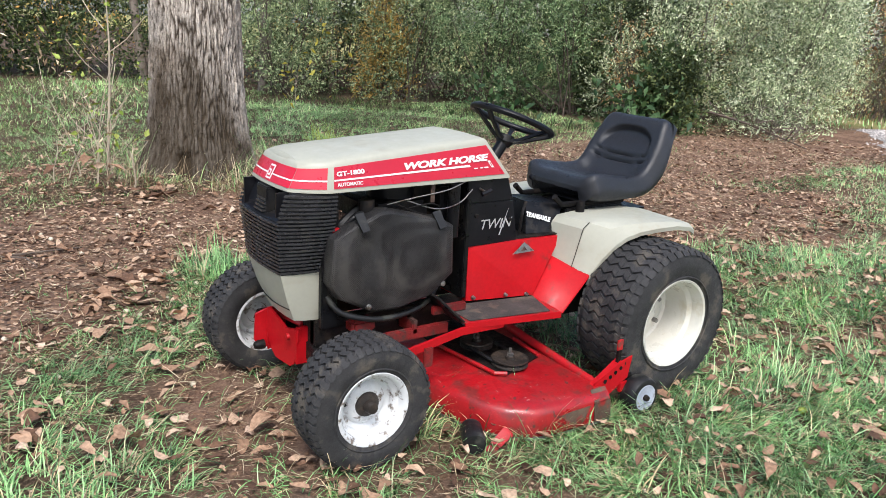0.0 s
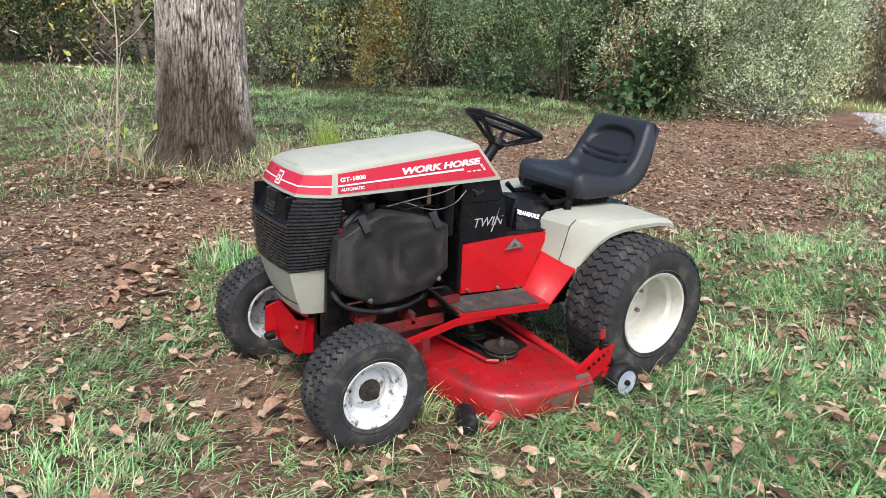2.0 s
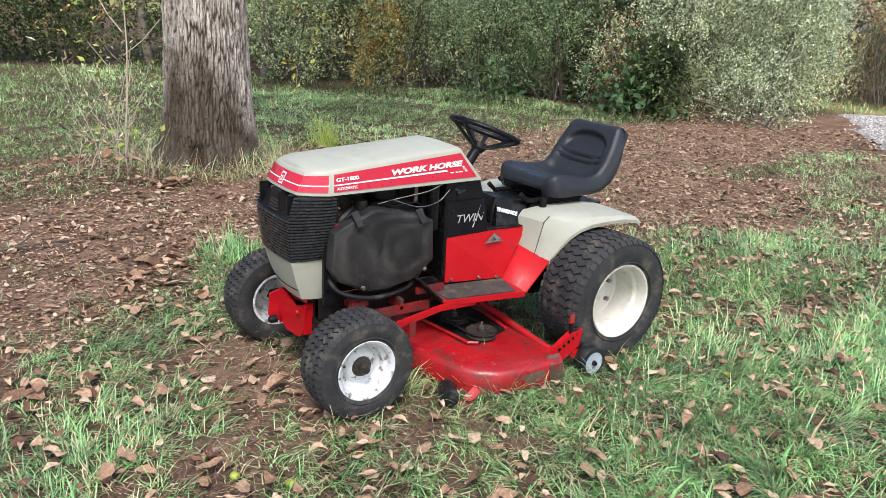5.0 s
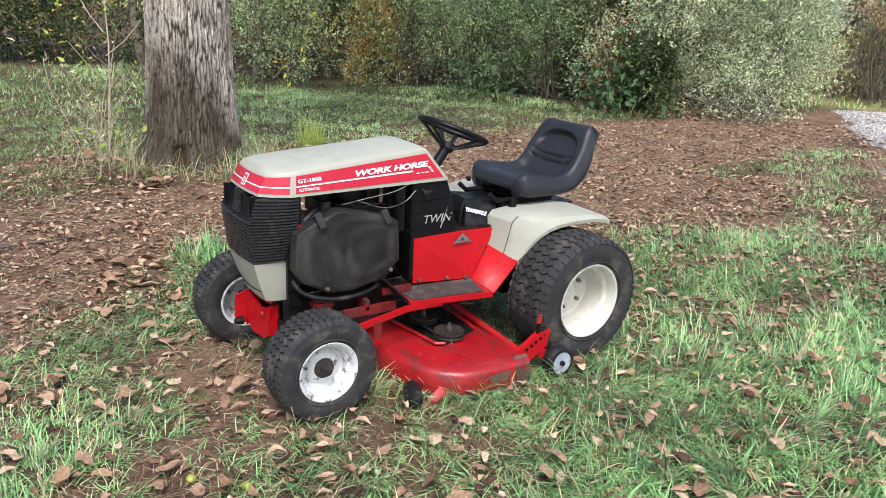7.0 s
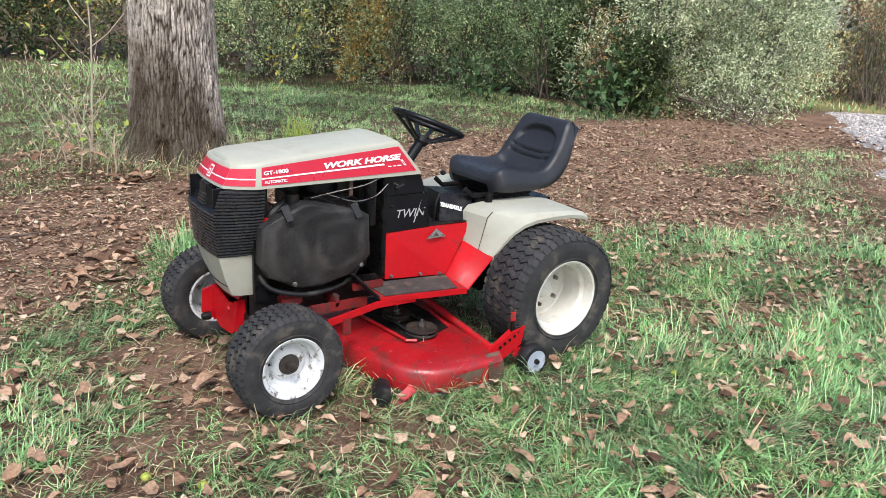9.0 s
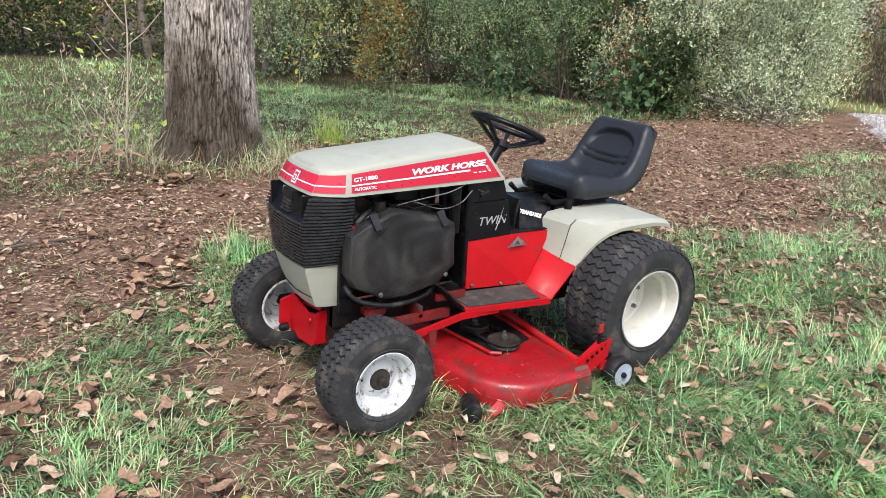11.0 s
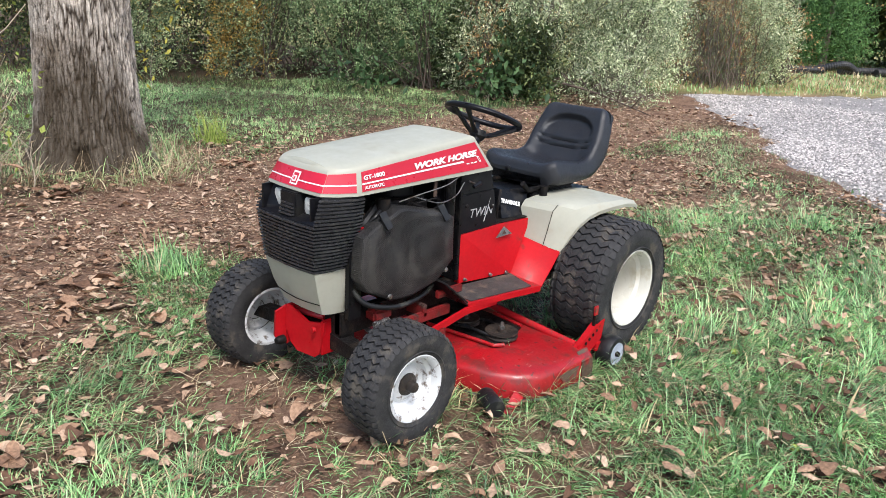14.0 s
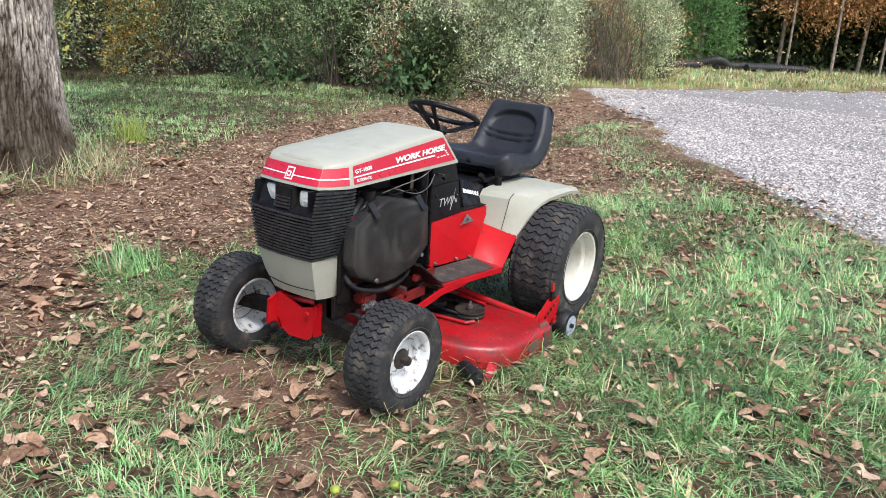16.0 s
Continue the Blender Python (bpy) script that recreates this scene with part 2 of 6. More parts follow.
def crowned(rings, bm):
    """Lofted rings closed by strips from side to side, with a low crown."""
    loft(rings, bm, cap=False)
    bm.verts.ensure_lookup_table()
    top = rings[-1]
    n = len(top)
    rows = []
    for i in range(n // 2 + 1):
        a, b = top[i], top[n - 1 - i]
        if i >= n - 1 - i:
            rows.append([bm.verts.new(a)] * 7)
            break
        rows.append([bm.verts.new(a.lerp(b, f) + Vector((0, 0, 0.015 * (1 - (2 * f - 1) ** 2) * min(1, i / 2 + 0.35, (n // 2 - i) / 2)))) for f in (0, 0.12, 0.3, 0.5, 0.7, 0.88, 1)])
    for a, b in zip(rows, rows[1:]):
        for k in range(6):
            f = list(dict.fromkeys((a[k], a[k + 1], b[k + 1], b[k])))
            if len(f) > 2:
                bm.faces.new(f)
    bmesh.ops.remove_doubles(bm, verts=bm.verts, dist=0.0004)
    return bm


hood = part("hood", crowned([[p - Vector((0, 0, 0.006)) for p in HB], HB, HT, inset(HT, 0.010, 0.008), inset(HT, 0.030, 0.013)], bmesh.new()), GREY, tractor, "putty-grey hood with red bands", smooth=32)


def on_hood(i, t, off):
    """Point on the hood's side: i along the outline, t from its lower to its upper edge."""
    a = int(min(i, len(HB) - 2))
    f = i - a
    lo, hi = HB[a].lerp(HB[a + 1], f), HT[a].lerp(HT[a + 1], f)
    d = HB[a + 1] - HB[a]
    nrm = d.cross(hi - lo).normalized()
    c = Vector((-0.95, CL, lo.z))
    if nrm.dot(lo - c) < 0:
        nrm.negate()
    return lo.lerp(hi, t) + nrm * off


def band(i0, i1, t0, t1, off, bm=None):
    bm = bm or bmesh.new()
    stops = [i0] + [k for k in range(int(i0) + 1, int(math.ceil(i1)))] + [i1]
    a = [bm.verts.new(on_hood(i, t0, off)) for i in stops]
    b = [bm.verts.new(on_hood(i, t1, off)) for i in stops]
    for k in range(len(stops) - 1):
        bm.faces.new((a[k], a[k + 1], b[k + 1], b[k]))
    g = bmesh.ops.extrude_face_region(bm, geom=list(bm.faces))
    for v in g["geom"]:
        if isinstance(v, bmesh.types.BMVert):
            v.co.y += 0.0008 if v.co.y < CL else -0.0008
    return bm


for i0, i1 in ((0.12, 4.86), (5.05, 6.92), (6.96, 11.04), (11.08, 12.95), (13.14, 17.88)):
    part("decal_band", band(i0, i1, 0.08, 0.93, 0.0022), DECAL, hood, "glossy red decal band")
for i0, i1 in ((1.02, 4.86), (5.05, 11.04), (13.14, 17.88)):
    part("pinstripe", band(i0, i1, 0.38, 0.44, 0.0036), WHITE, hood, "thin white line")


def hood_text(words, size, i, t, label, **more):
    """Lettering on the hood's left side, following its line."""
    o = on_hood(i, t, 0.0048)
    lettering("lettering", words, size, frame_at(o, on_hood(i - 1.2, t, 0.0048) - o, on_hood(i - 0.6, t + 0.4, 0.0048) - on_hood(i - 0.6, t, 0.0048)), WHITE, hood, label, **more)


hood_text("GT-1800", 0.0195, 4.80, 0.57, "white model lettering", stretch=1.38, bold=0.0006)
hood_text("AUTOMATIC", 0.0150, 4.78, 0.17, "white model lettering", stretch=1.04, bold=0.0003)
hood_text("WORK HORSE", 0.0305, 3.00, 0.52, "white slanted model lettering", shear=0.20, stretch=1.76, bold=0.0014)
for k, w in enumerate((0.13, 0.09, 0.11)):
    part("small_print", band(0.50 + 0.17 * k, 0.50 + 0.17 * k + w, 0.30, 0.335, 0.0036), WHITE, hood, "small white printed bar")
part("emblem", band(0.32, 0.40, 0.30, 0.50, 0.0036), WHITE, hood, "small white emblem")
part("emblem_mark", band(0.345, 0.375, 0.35, 0.45, 0.0048), DECAL, hood)
# front emblem: a white square with a red ring
part("emblem", band(8.66, 9.20, 0.16, 0.80, 0.0038), WHITE, hood, "white square emblem")
part("emblem_mark", band(8.74, 9.12, 0.24, 0.72, 0.0050), DECAL, hood, "red mark on the emblem")
part("emblem_ring", band(8.80, 9.06, 0.30, 0.58, 0.0062), WHITE, hood, "white ring of the emblem")
part("emblem_eye", band(8.87, 8.99, 0.37, 0.51, 0.0074), DECAL, hood)

# grille: black shell, lamps in its upper part, ribs all round
GT = outline(-1.372, 0.150, -1.255, 0.200, -1.225, 0.200, 0.798, n=1)
GM = outline(-1.402, 0.158, -1.258, 0.196, -1.225, 0.192, 0.715, n=1)
GL = outline(-1.384, 0.138, -1.258, 0.150, -1.225, 0.145, 0.530, n=1)


def shell_at(z, off=0.0, lo=None, hi=None):
    a, b = (GM, GL) if z <= GM[0].z else (GT, GM)
    f = (a[0].z - z) / (a[0].z - b[0].z)
    ring = [p.lerp(q, f) for p, q in zip(a, b)]
    for p in ring:
        d = Vector((p.x + 1.20, (p.y - CL) * 0.9, 0)).normalized()
        p += d * off
        p.z = z
    return ring


def slit(ring):
    """Upper front pulled back between the corners, for the lamps."""
    return [p + Vector((0.05 if abs(p.y - CL) < 0.1 else 0.012, 0, 0)) if abs(p.y - CL) < 0.152 and p.x < -1.35 else p for p in ring]


grille = part("grille", loft([slit(shell_at(0.797)), slit(shell_at(0.722)), shell_at(0.708), shell_at(0.62), shell_at(0.53)]), PLASTIC, tractor, "black ribbed plastic grille", smooth=25)


def rib(z, i0, i1, h=0.0072, off=0.009):
    o, inn = shell_at(z, off), shell_at(z, -0.004)
    bm = bmesh.new()
    rows = []
    for i in range(i0, i1 + 1):
        rows.append([inn[i] + Vector((0, 0, -h / 2)), o[i] + Vector((0, 0, -h / 2 - 0.001)), o[i] + Vector((0, 0, h / 2 - 0.002)), inn[i] + Vector((0, 0, h / 2))])
    return loft(rows, bm)


LASTG = len(GT) - 1
for k in range(21):
    z = 0.540 + k * 0.0124
    if z < 0.705:
        part("rib", rib(z, 0, LASTG), RIB, grille, smooth=30)
    else:
        part("rib", rib(z, 0, 3), RIB, grille, smooth=30)
        part("rib", rib(z, LASTG - 3, LASTG), RIB, grille, smooth=30)
for k in range(7):
    z = 0.716 + k * 0.0115
    part("rib", box((-1.405 + k * 0.0035, CL - 0.036, z), (-1.33, CL + 0.036, z + 0.0062)), RIB, grille)
part("lamp_divider", box((-1.392, CL - 0.044, 0.708), (-1.33, CL + 0.044, 0.795)), PLASTIC, grille, bevel=0.004)
for s in (-1, 1):
    part("lamp_wall", box((-1.400, CL + s * 0.135 - 0.004, 0.71), (-1.335, CL + s * 0.135 + 0.004, 0.796)), PLASTIC, grille)
    part("lamp_hood", prism([(-1.40, CL + s * 0.044, 0.709), (-1.40, CL + s * 0.142, 0.709), (-1.335, CL + s * 0.142, 0.716), (-1.335, CL + s * 0.044, 0.716)], (0, 0, -0.01)), PLASTIC, grille)
    hl = part("headlight", lathe([(0.0, -0.004), (0.022, -0.003), (0.031, 0.0), (0.033, 0.014), (0.0, 0.016)], (-1.360, CL + s * 0.086, 0.753), "x", 28), LENS, grille, "ribbed clear headlight")
    for v in hl.data.vertices:
        v.co.y = CL + s * 0.086 + math.copysign(min(abs(v.co.y - CL - s * 0.086) * 1.25, 0.034), v.co.y - CL - s * 0.086)
        v.co.z = 0.753 + max(-0.029, min(0.029, (v.co.z - 0.753) * 1.2))

# nose below the grille
NOSE_T = outline(-1.388, 0.142, -1.262, 0.152, -1.228, 0.148, 0.531, n=1)
NOSE_M = outline(-1.362, 0.130, -1.262, 0.146, -1.228, 0.142, 0.44, n=1)
NOSE_B = outline(-1.330, 0.112, -1.258, 0.136, -1.228, 0.132, 0.362, n=1)
nose = part("lower_nose", loft([NOSE_T, NOSE_M, [p + Vector((0, 0, 0.0)) for p in NOSE_B]]), GREY, tractor, "putty-grey lower nose panel", smooth=20, bevel=0.003)
part("crease", tube([(-1.349, CL - 0.121, 0.405), (-1.357, CL - 0.06, 0.402), (-1.359, CL, 0.400), (-1.357, CL + 0.06, 0.402), (-1.349, CL + 0.121, 0.405)], 0.0017, 6), GRIME, nose, "dark crease line")
part("side_post", box((-1.262, CL - 0.175, 0.34), (-1.205, CL - 0.150, 0.80)), BLACK, tractor, bevel=0.003)
part("side_post", box((-1.262, CL + 0.150, 0.34), (-1.205, CL + 0.175, 0.80)), BLACK, tractor, bevel=0.003)

# frame rails, axle, hitch bracket
for y in (CL - 0.125, CL + 0.125):
    part("frame_rail", box((-1.27, y - 0.02, 0.27), (0.05, y + 0.02, 0.36)), GRIME, tractor, bevel=0.004)
part("cross_member", box((-1.27, CL - 0.14, 0.20), (-1.20, CL + 0.14, 0.36)), GRIME, tractor, bevel=0.006)
axle = part("front_axle", prism([(-1.275, CL - 0.40, 0.185), (-1.275, CL - 0.36, 0.235), (-1.275, CL, 0.28), (-1.275, CL + 0.36, 0.235), (-1.275, CL + 0.40, 0.185), (-1.275, CL, 0.215)], (0.055, 0, 0)), GRIME, tractor, "oily black front axle", bevel=0.005)
part("steering_rod", tube([(-1.10, CL - 0.02, 0.26), (-1.17, CL - 0.31, 0.24)], 0.010), STEEL, tractor)
part("steering_arm", box((-1.22, CL - 0.33, 0.235), (-1.13, CL - 0.29, 0.255)), RED_DIRTY, tractor, bevel=0.004)
part("spindle_cover", box((-1.16, CL - 0.20, 0.31), (-1.07, CL - 0.14, 0.355)), RED_DIRTY, tractor, "worn red steel bracket", bevel=0.01)
def hitch_face(y, z):
    return (-1.308 - 0.227 * (y + 0.088), CL + y, z)


hitch = part("hitch_plate", prism([hitch_face(y, z) for y, z in ((-0.095, 0.318), (-0.020, 0.302), (0.012, 0.320), (0.075, 0.350), (0.084, 0.270), (0.060, 0.205), (0.030, 0.178), (-0.050, 0.172), (-0.072, 0.190), (-0.090, 0.270))], (0.012, 0.002, 0)), RED, tractor, "red steel front hitch plate", bevel=0.003)
part("hitch_plate", prism([(-1.345, CL + 0.078, 0.345), (-1.250, CL + 0.098, 0.335), (-1.250, CL + 0.098, 0.21), (-1.345, CL + 0.078, 0.19)], (0.002, 0.010, 0)), RED, tractor, "red steel hitch side plate", bevel=0.003)
part("hitch_plate", prism([(-1.385, CL + 0.086, 0.325), (-1.335, CL + 0.084, 0.342), (-1.335, CL + 0.084, 0.205), (-1.365, CL + 0.086, 0.19), (-1.39, CL + 0.088, 0.23)], (0.002, 0.012, 0)), RED, tractor, "red steel hitch side plate", bevel=0.003)
part("hitch_flange", box((-1.312, CL - 0.088, 0.19), (-1.23, CL - 0.078, 0.325)), RED, tractor, bevel=0.003)
for y, z in ((CL - 0.062, 0.288),):
    part("bolt", lathe([(0.0, -0.010), (0.010, -0.009), (0.012, 0.0)], (-1.322 - (y - CL + 0.088) * 0.2, y, z), "x", 12), RED, hitch)
part("bolt", lathe([(0.0, -0.035), (0.012, -0.034), (0.017, -0.02), (0.017, 0.0)], (-1.36, CL + 0.075, 0.215), "x", 14), GRIME, hitch, "dark pin end")
part("hitch_shaft", tube([(-1.30, CL + 0.09, 0.315), (-1.27, CL - 0.05, 0.318)], 0.012), RED_WORN, tractor)

# engine bay
part("engine_block", box((-1.12, CL - 0.17, 0.40), (-0.76, CL + 0.17, 0.64)), GRIME, tractor, "oily black engine block", bevel=0.02)
part("cylinder_head", box((-1.05, CL - 0.14, 0.64), (-0.84, CL + 0.15, 0.73)), GRIME, tractor, bevel=0.015)
part("air_cleaner", lathe([(0, -0.03), (0.075, -0.03), (0.085, -0.02), (0.085, 0.025), (0.07, 0.04), (0, 0.042)], (-0.93, CL - 0.02, 0.755), "z", 28), PLASTIC, tractor)
part("muffler", lathe([(0, -0.15), (0.045, -0.148), (0.05, -0.135), (0.05, 0.135), (0.045, 0.148), (0, 0.15)], (-1.17, CL, 0.66), "y", 24), RUST, tractor)
part("fuel_pipe", tube([(-1.10, CL - 0.16, 0.62), (-1.10, CL - 0.16, 0.76)], 0.027, 14), GRIME, tractor)
part("firewall", box((-0.70, CL - 0.17, 0.36), (-0.68, CL + 0.17, 0.80)), BLACK, tractor, bevel=0.003)
part("fuel_tank", box((-0.79, CL - 0.15, 0.66), (-0.71, CL + 0.15, 0.795)), PLASTIC, tractor, bevel=0.02)
part("ignition_coil", tube([(-0.755, CL - 0.165, 0.60), (-0.755, CL - 0.165, 0.79)], 0.022, 12), BLACK, tractor)
part("filler_cap", lathe([(0, -0.02), (0.016, -0.018), (0.016, 0.01), (0, 0.012)], (-1.215, CL - 0.165, 0.665), "y", 14), RED, tractor, "small red cap")
part("radiator_hose", tube(curve_points([(-1.20, CL - 0.10, 0.60), (-1.19, CL - 0.16, 0.68), (-1.10, CL - 0.13, 0.73), (-1.02, CL - 0.05, 0.71)]), 0.016), SMOOTH_RUBBER, tractor)
for k, pts in enumerate((((-1.02, CL - 0.16, 0.735), (-0.93, CL - 0.18, 0.755), (-0.80, CL - 0.19, 0.775), (-0.70, CL - 0.18, 0.805)),
                         ((-0.95, CL - 0.17, 0.745), (-0.85, CL - 0.20, 0.715), (-0.75, CL - 0.19, 0.725), (-0.68, CL - 0.17, 0.765)),
                         ((-1.0, CL - 0.16, 0.74), (-0.90, CL - 0.20, 0.70), (-0.83, CL - 0.20, 0.70), (-0.82, CL - 0.18, 0.67)),
                         ((-0.94, CL - 0.17, 0.72), (-0.87, CL - 0.20, 0.735), (-0.83, CL - 0.19, 0.71), (-0.86, CL - 0.18, 0.69)))):
    part("cable", tube(curve_points(pts), 0.0022, 6), GRIME if k > 1 else STEEL, tractor)
part("spark_lead", tube(curve_points([(-1.19, CL - 0.16, 0.67), (-1.16, CL - 0.19, 0.71), (-1.12, CL - 0.17, 0.72), (-1.06, CL - 0.15, 0.70)]), 0.006), SMOOTH_RUBBER, tractor)
part("wiring_tag", box((-0.865, CL - 0.185, 0.735), (-0.85, CL - 0.18, 0.80)), RUST, tractor)
hose = part("hose", tube(curve_points([(-1.245, CL - 0.17, 0.45), (-1.20, CL - 0.20, 0.395), (-1.08, CL - 0.22, 0.362), (-0.95, CL - 0.21, 0.362), (-0.86, CL - 0.19, 0.385), (-0.80, CL - 0.15, 0.42)]), 0.010, 10), SMOOTH_RUBBER, tractor, "black rubber hose")

# engine screen: a domed eight-sided cover of perforated sheet
OCT = [(-1.258, 0.505), (-1.250, 0.655), (-1.170, 0.697), (-1.085, 0.732), (-1.05, 0.734), (-0.835, 0.684), (-0.794, 0.660), (-0.785, 0.490), (-0.870, 0.418), (-1.0, 0.386), (-1.10, 0.388), (-1.225, 0.450)]
OX, OZ = -1.022, 0.56


def oct_ring(k, y):
    return [Vector((OX + (x - OX) * k, y + 0.02 * (x + 1.02) * -1, OZ + (z - OZ) * k)) for x, z in OCT]


cover = part("engine_screen", loft([oct_ring(0.97, CL - 0.15), oct_ring(1.0, CL - 0.175), oct_ring(0.995, CL - 0.212), oct_ring(0.975, CL - 0.226), oct_ring(0.93, CL - 0.233), oct_ring(0.6, CL - 0.238), oct_ring(0.2, CL - 0.240)]), SCREEN, tractor, "dusty black perforated engine screen", smooth=34)
for x, z in ((-1.155, 0.712), (-0.862, 0.695)):
    part("screen_clip", prism([(x - 0.018, CL - 0.215, z + 0.012), (x + 0.012, CL - 0.215, z + 0.018), (x + 0.022, CL - 0.247, z - 0.035), (x - 0.004, CL - 0.247, z - 0.040)], (0, -0.006, 0.004)), SMOOTH_RUBBER, cover, "black rubber clip", bevel=0.002)
for x, z in ((-1.12, 0.415), (-0.83, 0.455)):
    part("bolt", lathe([(0, -0.238), (0.009, -0.236), (0.012, -0.225)], (x, CL, z), "y", 12), STEEL, cover)

# dash tower with its black side plates, red tunnel below
dash = part("dash_tower", prism([(-0.685, CL - 0.163, 0.552), (-0.455, CL - 0.163, 0.552), (-0.525, CL - 0.163, 0.802), (-0.685, CL - 0.163, 0.802)], (0, 0.326, 0)), BLACK, tractor, "black dash tower", bevel=0.004)
part("side_plate", prism([(-0.684, CL - 0.168, 0.716), (-0.492, CL - 0.168, 0.716), (-0.522, CL - 0.168, 0.798), (-0.684, CL - 0.168, 0.798)], (0, 0.005, 0)), PLASTIC, dash, bevel=0.002)
part("side_plate", prism([(-0.684, CL - 0.168, 0.554), (-0.458, CL - 0.168, 0.554), (-0.490, CL - 0.168, 0.710), (-0.684, CL - 0.168, 0.710)], (0, 0.005, 0)), PLASTIC, dash, bevel=0.002)
lettering("lettering", "TWIN", 0.052, frame_at((-0.640, CL - 0.1692, 0.612), (1, 0, 0), (0, 0, 1)), SILVER, dash, "silver slanted lettering", shear=0.25, stretch=1.05)
part("silver_slash", prism([(-0.548, CL - 0.1692, 0.585), (-0.542, CL - 0.1692, 0.585), (-0.508, CL - 0.1692, 0.685)], (0, -0.0006, 0)), SILVER, dash, "silver printed slash")
part("choke_knob", tube([(-0.648, CL - 0.16, 0.765), (-0.644, CL - 0.20, 0.758)], 0.005), STEEL, dash)
part("choke_knob", tube([(-0.664, CL - 0.205, 0.752), (-0.624, CL - 0.205, 0.764)], 0.008, 10), PLASTIC, dash, "black pull handle", bevel=0.002)
for x, z in ((-0.655, 0.665), (-0.500, 0.640)):
    part("bolt", lathe([(0, -0.175), (0.007, -0.174), (0.009, -0.167)], (x, CL, z), "y", 10), GRIME, dash)
tunnel = part("tunnel", prism([(-0.678, CL - 0.170, 0.346), (-0.395, CL - 0.215, 0.342), (-0.262, CL - 0.200, 0.562), (-0.676, CL - 0.162, 0.550)], (0, 0.36, 0)), RED, tractor, "red steel centre tunnel", bevel=0.003)
part("triangle_sticker", prism([(-0.498, CL - 0.2006, 0.512), (-0.400, CL - 0.2085, 0.517), (-0.444, CL - 0.1975, 0.553)], (0, -0.0012, 0)), STEEL, tunnel, "grey warning triangle")
part("triangle_mark", prism([(-0.462, CL - 0.2045, 0.522), (-0.436, CL - 0.2065, 0.523), (-0.447, CL - 0.2035, 0.538)], (0, -0.0012, 0)), RUST, tunnel)
part("tunnel_top", prism([(-0.46, CL - 0.165, 0.556), (-0.262, CL - 0.196, 0.5665), (-0.262, CL + 0.155, 0.5665), (-0.46, CL + 0.16, 0.556)], (0, 0, 0.004)), GRIME, tractor, "dirty black floor plate")
for x, z in ((-0.655, 0.36), (-0.52, 0.358), (-0.43, 0.352)):
    part("bolt", lathe([(0, -0.012), (0.006, -0.011), (0.008, 0)], (x, CL - 0.177 - (x + 0.67) * 0.16, z), "y", 10), STEEL, tunnel)

# footrests with upturned front plate, both sides
for s in (-1, 1):
    def fy(v):
        return CL + s * v
    foot = part("footrest", prism([(-0.80, fy(0.165), 0.332), (-0.78, fy(0.318), 0.322), (-0.385, fy(0.365), 0.316), (-0.365, fy(0.215), 0.330)], (0, 0, 0.006)), RED_WORN, tractor, "worn red steel footrest")
    part("grip_mat", prism([(-0.775, fy(0.170), 0.3395), (-0.760, fy(0.309), 0.3305), (-0.425, fy(0.350), 0.3260), (-0.395, fy(0.214), 0.3360)], (0, 0, 0.003)), GRIP, foot, "gritty dark grey grip mat")
    part("edge_lip", prism([(-0.785, fy(0.316), 0.310), (-0.385, fy(0.364), 0.300), (-0.385, fy(0.364), 0.324), (-0.785, fy(0.316), 0.330)], (0, s * 0.006, 0)), RED, foot, bevel=0.002)
    part("toe_plate", prism([(-0.80, fy(0.16), 0.334), (-0.785, fy(0.318), 0.324), (-0.865, fy(0.265), 0.415), (-0.885, fy(0.17), 0.430)], (-0.006, 0, 0)), BLACK, foot, "black toe plate", bevel=0.002)
    part("toe_rim", tube([(-0.885, fy(0.17), 0.430), (-0.865, fy(0.265), 0.415), (-0.790, fy(0.318), 0.335)], 0.004), GRIME, foot)
    part("riser", prism([(-0.392, fy(0.205), 0.335), (-0.382, fy(0.366), 0.318), (-0.245, fy(0.352), 0.442), (-0.298, fy(0.195), 0.482)], (0.008, 0, -0.004)), RED, tractor, "red steel riser under the fender", smooth=85)

# fenders and seat deck
FI = [(-0.300, 0.473), (-0.285, 0.545), (-0.270, 0.608), (-0.247, 0.632), (-0.18, 0.639), (-0.05, 0.643), (0.10, 0.640), (0.20, 0.624), (0.232, 0.598)]
FM = [(-0.270, 0.285, 0.452), (-0.258, 0.295, 0.530), (-0.245, 0.303, 0.606), (-0.224, 0.312, 0.632), (-0.16, 0.330, 0.640), (-0.05, 0.365, 0.643), (0.10, 0.395, 0.638), (0.20, 0.405, 0.620), (0.232, 0.405, 0.596)]
FO = [(-0.245, 0.352, 0.435), (-0.200, 0.370, 0.505), (-0.158, 0.385, 0.553), (-0.112, 0.400, 0.586), (-0.06, 0.418, 0.606), (0.02, 0.434, 0.616), (0.12, 0.440, 0.617), (0.20, 0.438, 0.604), (0.228, 0.436, 0.588)]
